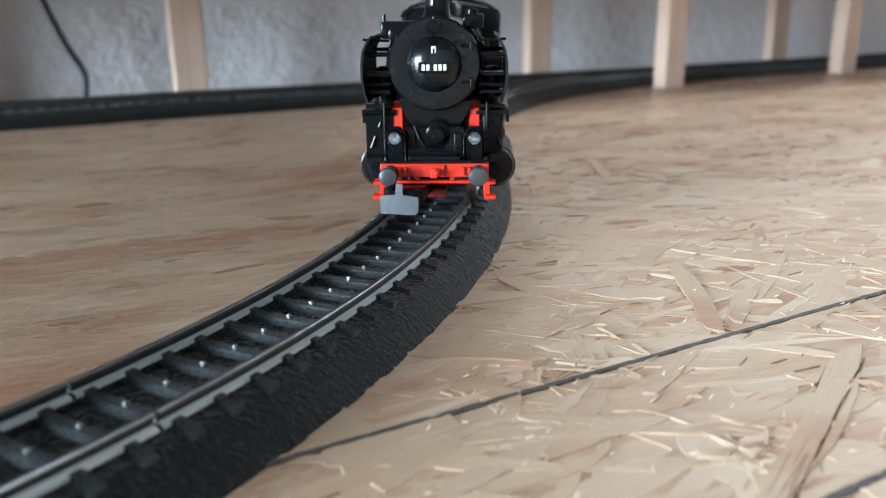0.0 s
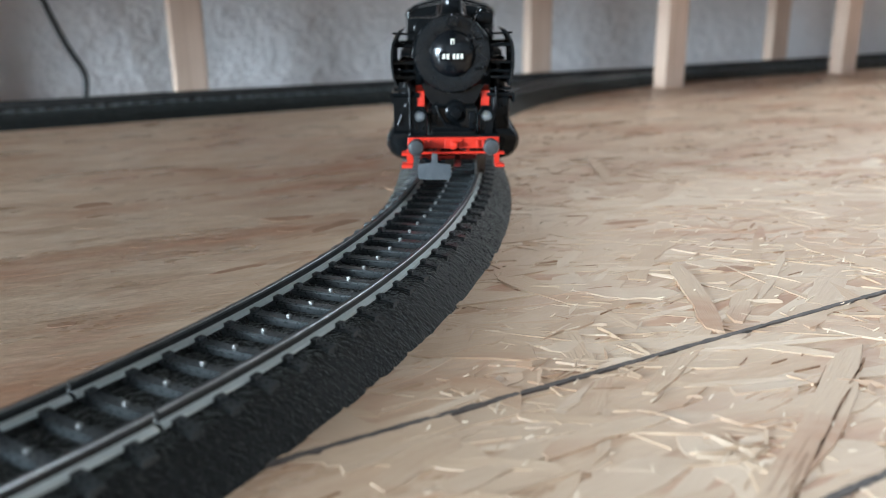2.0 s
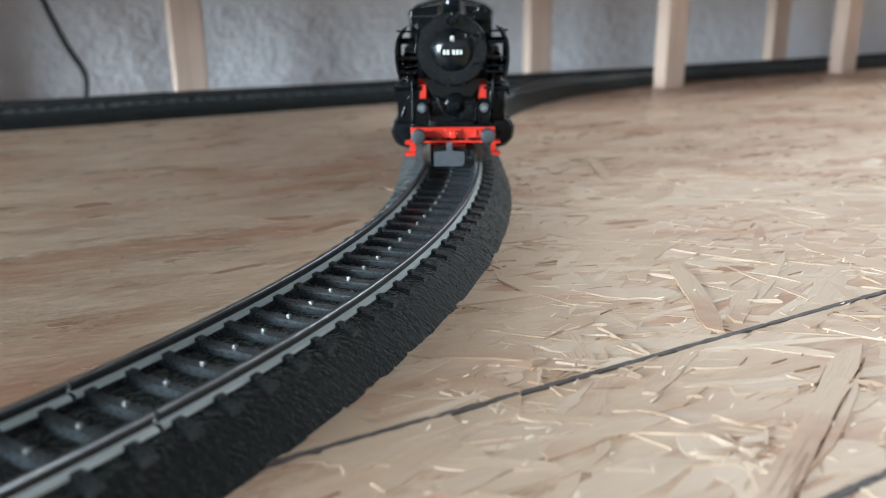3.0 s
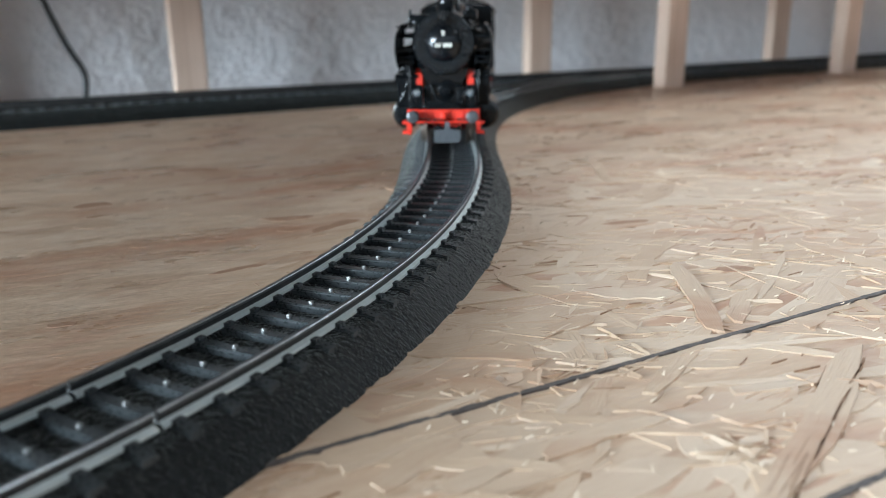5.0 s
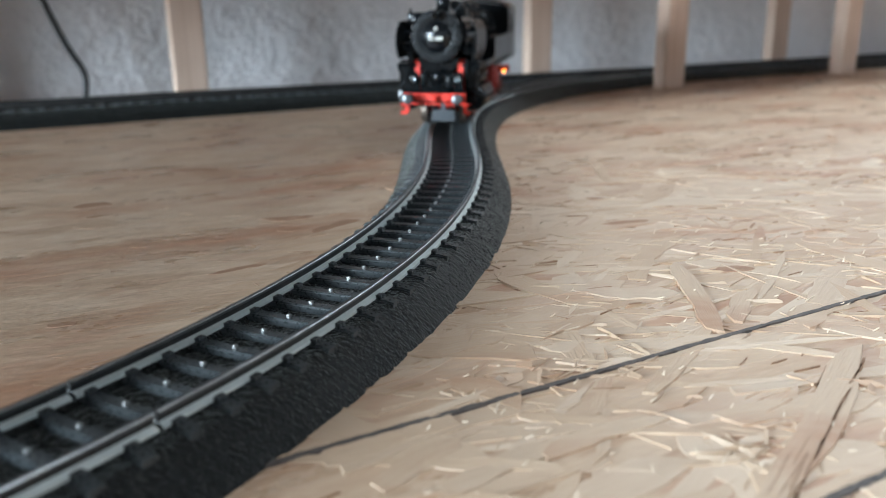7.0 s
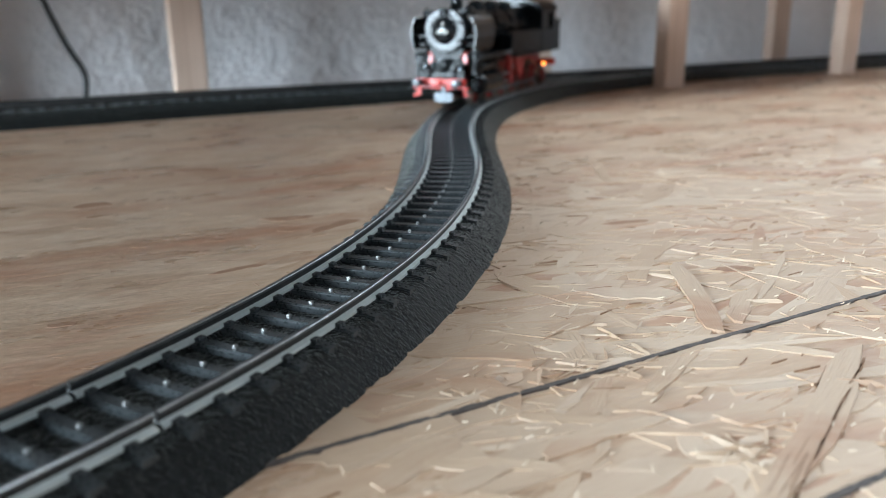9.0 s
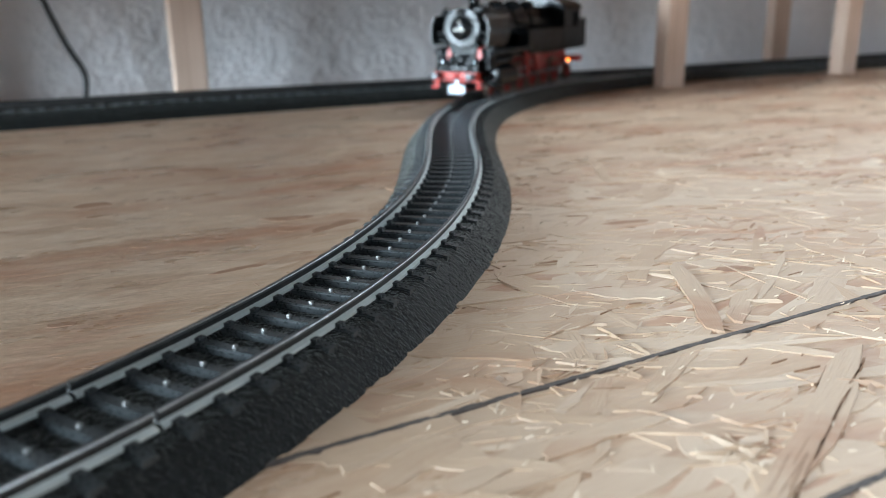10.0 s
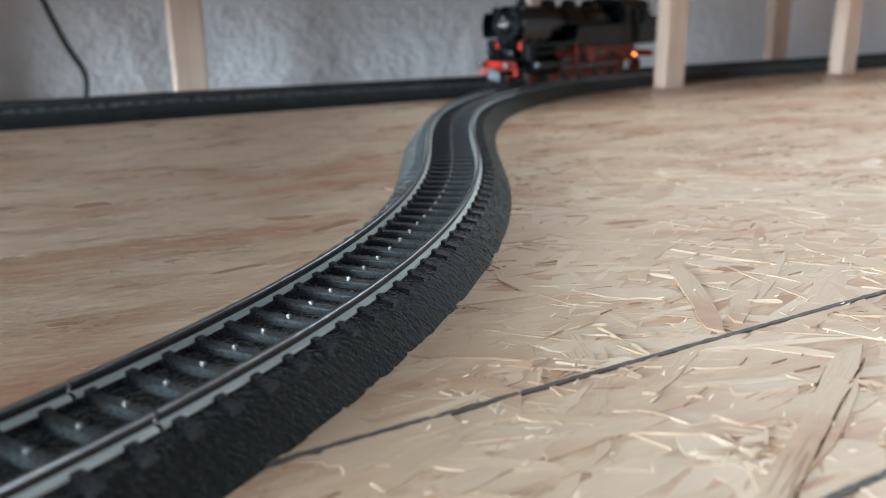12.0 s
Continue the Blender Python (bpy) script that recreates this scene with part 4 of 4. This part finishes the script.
    bm = slab(fresh(), [(-8.6, 27.5), (-7.2, 24.2), (-5.4, 21.6), (5.4, 21.6), (7.2, 24.2), (8.6, 27.5)], -38, -8.2, "x")
    p("saddle", bm, BLACK, "black smokebox saddle", smooth=False)
    # cab and bunker
    # Solid black core stands for the unlit inside behind the window openings.
    bm = box(fresh(), (-121, -100.6), (-15.6, 15.6), (22.2, 43), 0.3)
    cab = p("cab", bm, SATIN, "black driver's cab, filled solid for the dark inside its window openings", smooth=False)
    for sy in (-1, 1):
        bm = fresh()
        slab(bm, [(-122, 22), (-99.2, 22), (-99.2, 45), (-103, 45), (-103, 33.6), (-118, 33.6), (-118, 45), (-122, 45)], sy * 16.2, sy * 17.0)
        sub_part("cab_side", bm, SATIN, cab)
        bm = box(fresh(), (-118, -103), (sy * 16.25, sy * 16.95), (42.6, 44.9), 0.1)
        sub_part("window_head", bm, SATIN, cab)
    bm = slab(fresh(), [(-16.2, 22), (16.2, 22), (16.0, 45.4), (13.4, 47.4), (0, 49.6), (-13.4, 47.4), (-16.0, 45.4)], -100.2, -99.3, "x")
    sub_part("cab_front", bm, SATIN, cab)
    bm = slab(fresh(), [(17.4, 44.4), (16.6, 46.4), (13.5, 48.6), (7, 50.4), (0, 51), (-7, 50.4), (-13.5, 48.6), (-16.6, 46.4), (-17.4, 44.4), (-16.8, 44.4), (-13, 47.6), (0, 50), (13, 47.6), (16.8, 44.4)], -124, -98, "x")
    sub_part("roof", bm, BLACK, cab, "curved black cab roof")
    bm = fresh()
    box(bm, (-136, -122.2), (-15.4, 15.4), (20, 38.5), 0.6)
    box(bm, (-134, -124.2), (-11, 11), (38.4, 42.5), 0.6)
    p("bunker", bm, SATIN, "black coal bunker", smooth=False)
    bm = fresh()
    box(bm, (-137.4, -135), (-12.4, 12.4), (10.4, 14.2), 0.2)
    p("rear_beam", bm, RED, "red rear buffer beam", smooth=False)
    bm = fresh()
    box(bm, (-135, -34), (-13.6, 13.6), (19.6, 22.4), 0.4)
    p("footplate", bm, SATIN, "black footplate", smooth=False)
    bm = fresh()
    box(bm, (-121, -104), (-5.4, 5.4), (9.0, 20.0), 1.2)
    rod(bm, (-116.7, -11.6, 12.6), (-116.7, 11.6, 12.6), 0.6, 10)
    p("ash_pan", bm, SATIN, "black ash pan under the firebox", smooth=False)
    for sy in (-1, 1):
        bm = lathe(fresh(), (-116.7, sy * 5.2, 12.6), (0, sy, 0), [(6.3, 0.9), (6.9, 0.95), (7.4, 0.8), (7.6, 0.5), (7.7, 0)], 16)
        p("firebox_light", bm, GLOW, "glowing orange firebox light")
    # wheels
    spinning = []
    for sy in (-1, 1):
        spinning.append((wheel_part("pony_wheel", 5.2, L, -22, sy * 8.3, 9, True), 5.2))
        spinning.append((wheel_part("pony_wheel", 5.2, L, -139, sy * 8.3, 9, True), 5.2))
        for x in (-43.6, -61.6, -79.6, -97.6, -115.6):
            spinning.append((wheel_part("driving_wheel", 7.6, L, x, sy * 8.3, 12, True), 7.6))
    bm = fresh()
    rod(bm, (-22, -8, 5.2), (-22, 8, 5.2), 1.0, 12)
    box(bm, (-34, -9), (-2.2, 2.2), (4.2, 6.4), 0.3)
    p("pony_truck", bm, WHEEL_RED, "red pony truck arm")
    rods = []
    for sy in (-1, 1):
        bm = fresh()
        for x in (-43, -58, -73, -88, -103):
            rod(bm, (x, sy * 10.2, 7.6), (x, sy * 11.6, 7.6), 1.4, 14)
        box(bm, (-103, -43), (sy * 10.5, sy * 11.3), (6.9, 8.3), 0.2)
        rods.append(p("coupling_rod", bm, DARK_STEEL, "bare steel coupling rod"))
    # swinging front coupler, pivoted behind the beam
    bm = fresh()
    box(bm, (0, 34), (-2.0, 2.0), (5.6, 7.4), 0.3)
    slab(bm, [(28, -4.2), (38, -4.6), (40.6, -2.6), (40.6, 2.6), (38, 4.6), (28, 4.2)], 6.8, 9.4, "z")
    box(bm, (36, 39.6), (-3.8, -2.2), (9.2, 9.8), 0.1)
    coupler = p("coupler", bm, SATIN, "black swinging coupler with a steel hook plate", smooth=False)
    coupler.location = (-0.033, 0, 0)
    bm = slab(fresh(), [(-4.2, 4.3), (3.6, 4.3), (4.3, 5.1), (4.3, 8.4), (0.8, 8.7), (0.8, 11.2), (-0.7, 11.4), (-0.9, 8.7), (-4.4, 8.4), (-4.4, 4.9)], 41.0, 41.5, "x")
    sub_part("hook_plate", bm, DARK_STEEL, coupler, "bare steel coupler plate")
    return L, spinning, rods, coupler


LOCO, SPINNING, RODS, COUPLER = locomotive()

# ---------------------------------------------------------------- movement
WAY = np.polyfit([0, 2, 4, 6, 8, 10, 12], [0.1114, 0.1490, 0.1880, 0.2335, 0.2906, 0.3597, 0.4346], 4)
FRONT_PIVOT, REAR_PIVOT = 0.0460, 0.1138


def loco_pose(t):
    s = float(np.polyval(WAY, t))
    a, c = beside(s + FRONT_PIVOT, 0, ZR), beside(s + REAR_PIVOT, 0, ZR)
    f = (a - c).normalized()
    o = a + f * FRONT_PIVOT
    return Matrix.Translation(o) @ Matrix.Rotation(math.atan2(f.y, f.x), 4, "Z"), s


def motions():
    ticks = [k * 0.25 for k in range(49)]
    walk(LOCO, [(t, loco_pose(t)[0]) for t in ticks])
    s0 = loco_pose(0)[1]
    for ob, r in SPINNING:
        at = ob.location.copy()
        walk(ob, [(t, Matrix.Translation(at) @ Matrix.Rotation(-(loco_pose(t)[1] - s0) * 1000 / r, 4, "Y").inverted()) for t in ticks])
    for k, ob in enumerate(RODS):
        rows = []
        for t in ticks:
            a = (loco_pose(t)[1] - s0) * 1000 / 7.6 + k * math.pi / 2
            rows.append((t, Matrix.Translation((0.003 * math.cos(a), 0, 0.003 * math.sin(a)))))
        walk(ob, rows)
    swing = [(0, -10.3), (1, -9.2), (2, -7), (3, -1.5), (5, 2.5), (7, 7), (9, 7), (10.5, 6), (12, 5)]
    walk(COUPLER, [(t, pose(-0.033, 0, 0, 0, 0, a)) for t, a in swing])


motions()
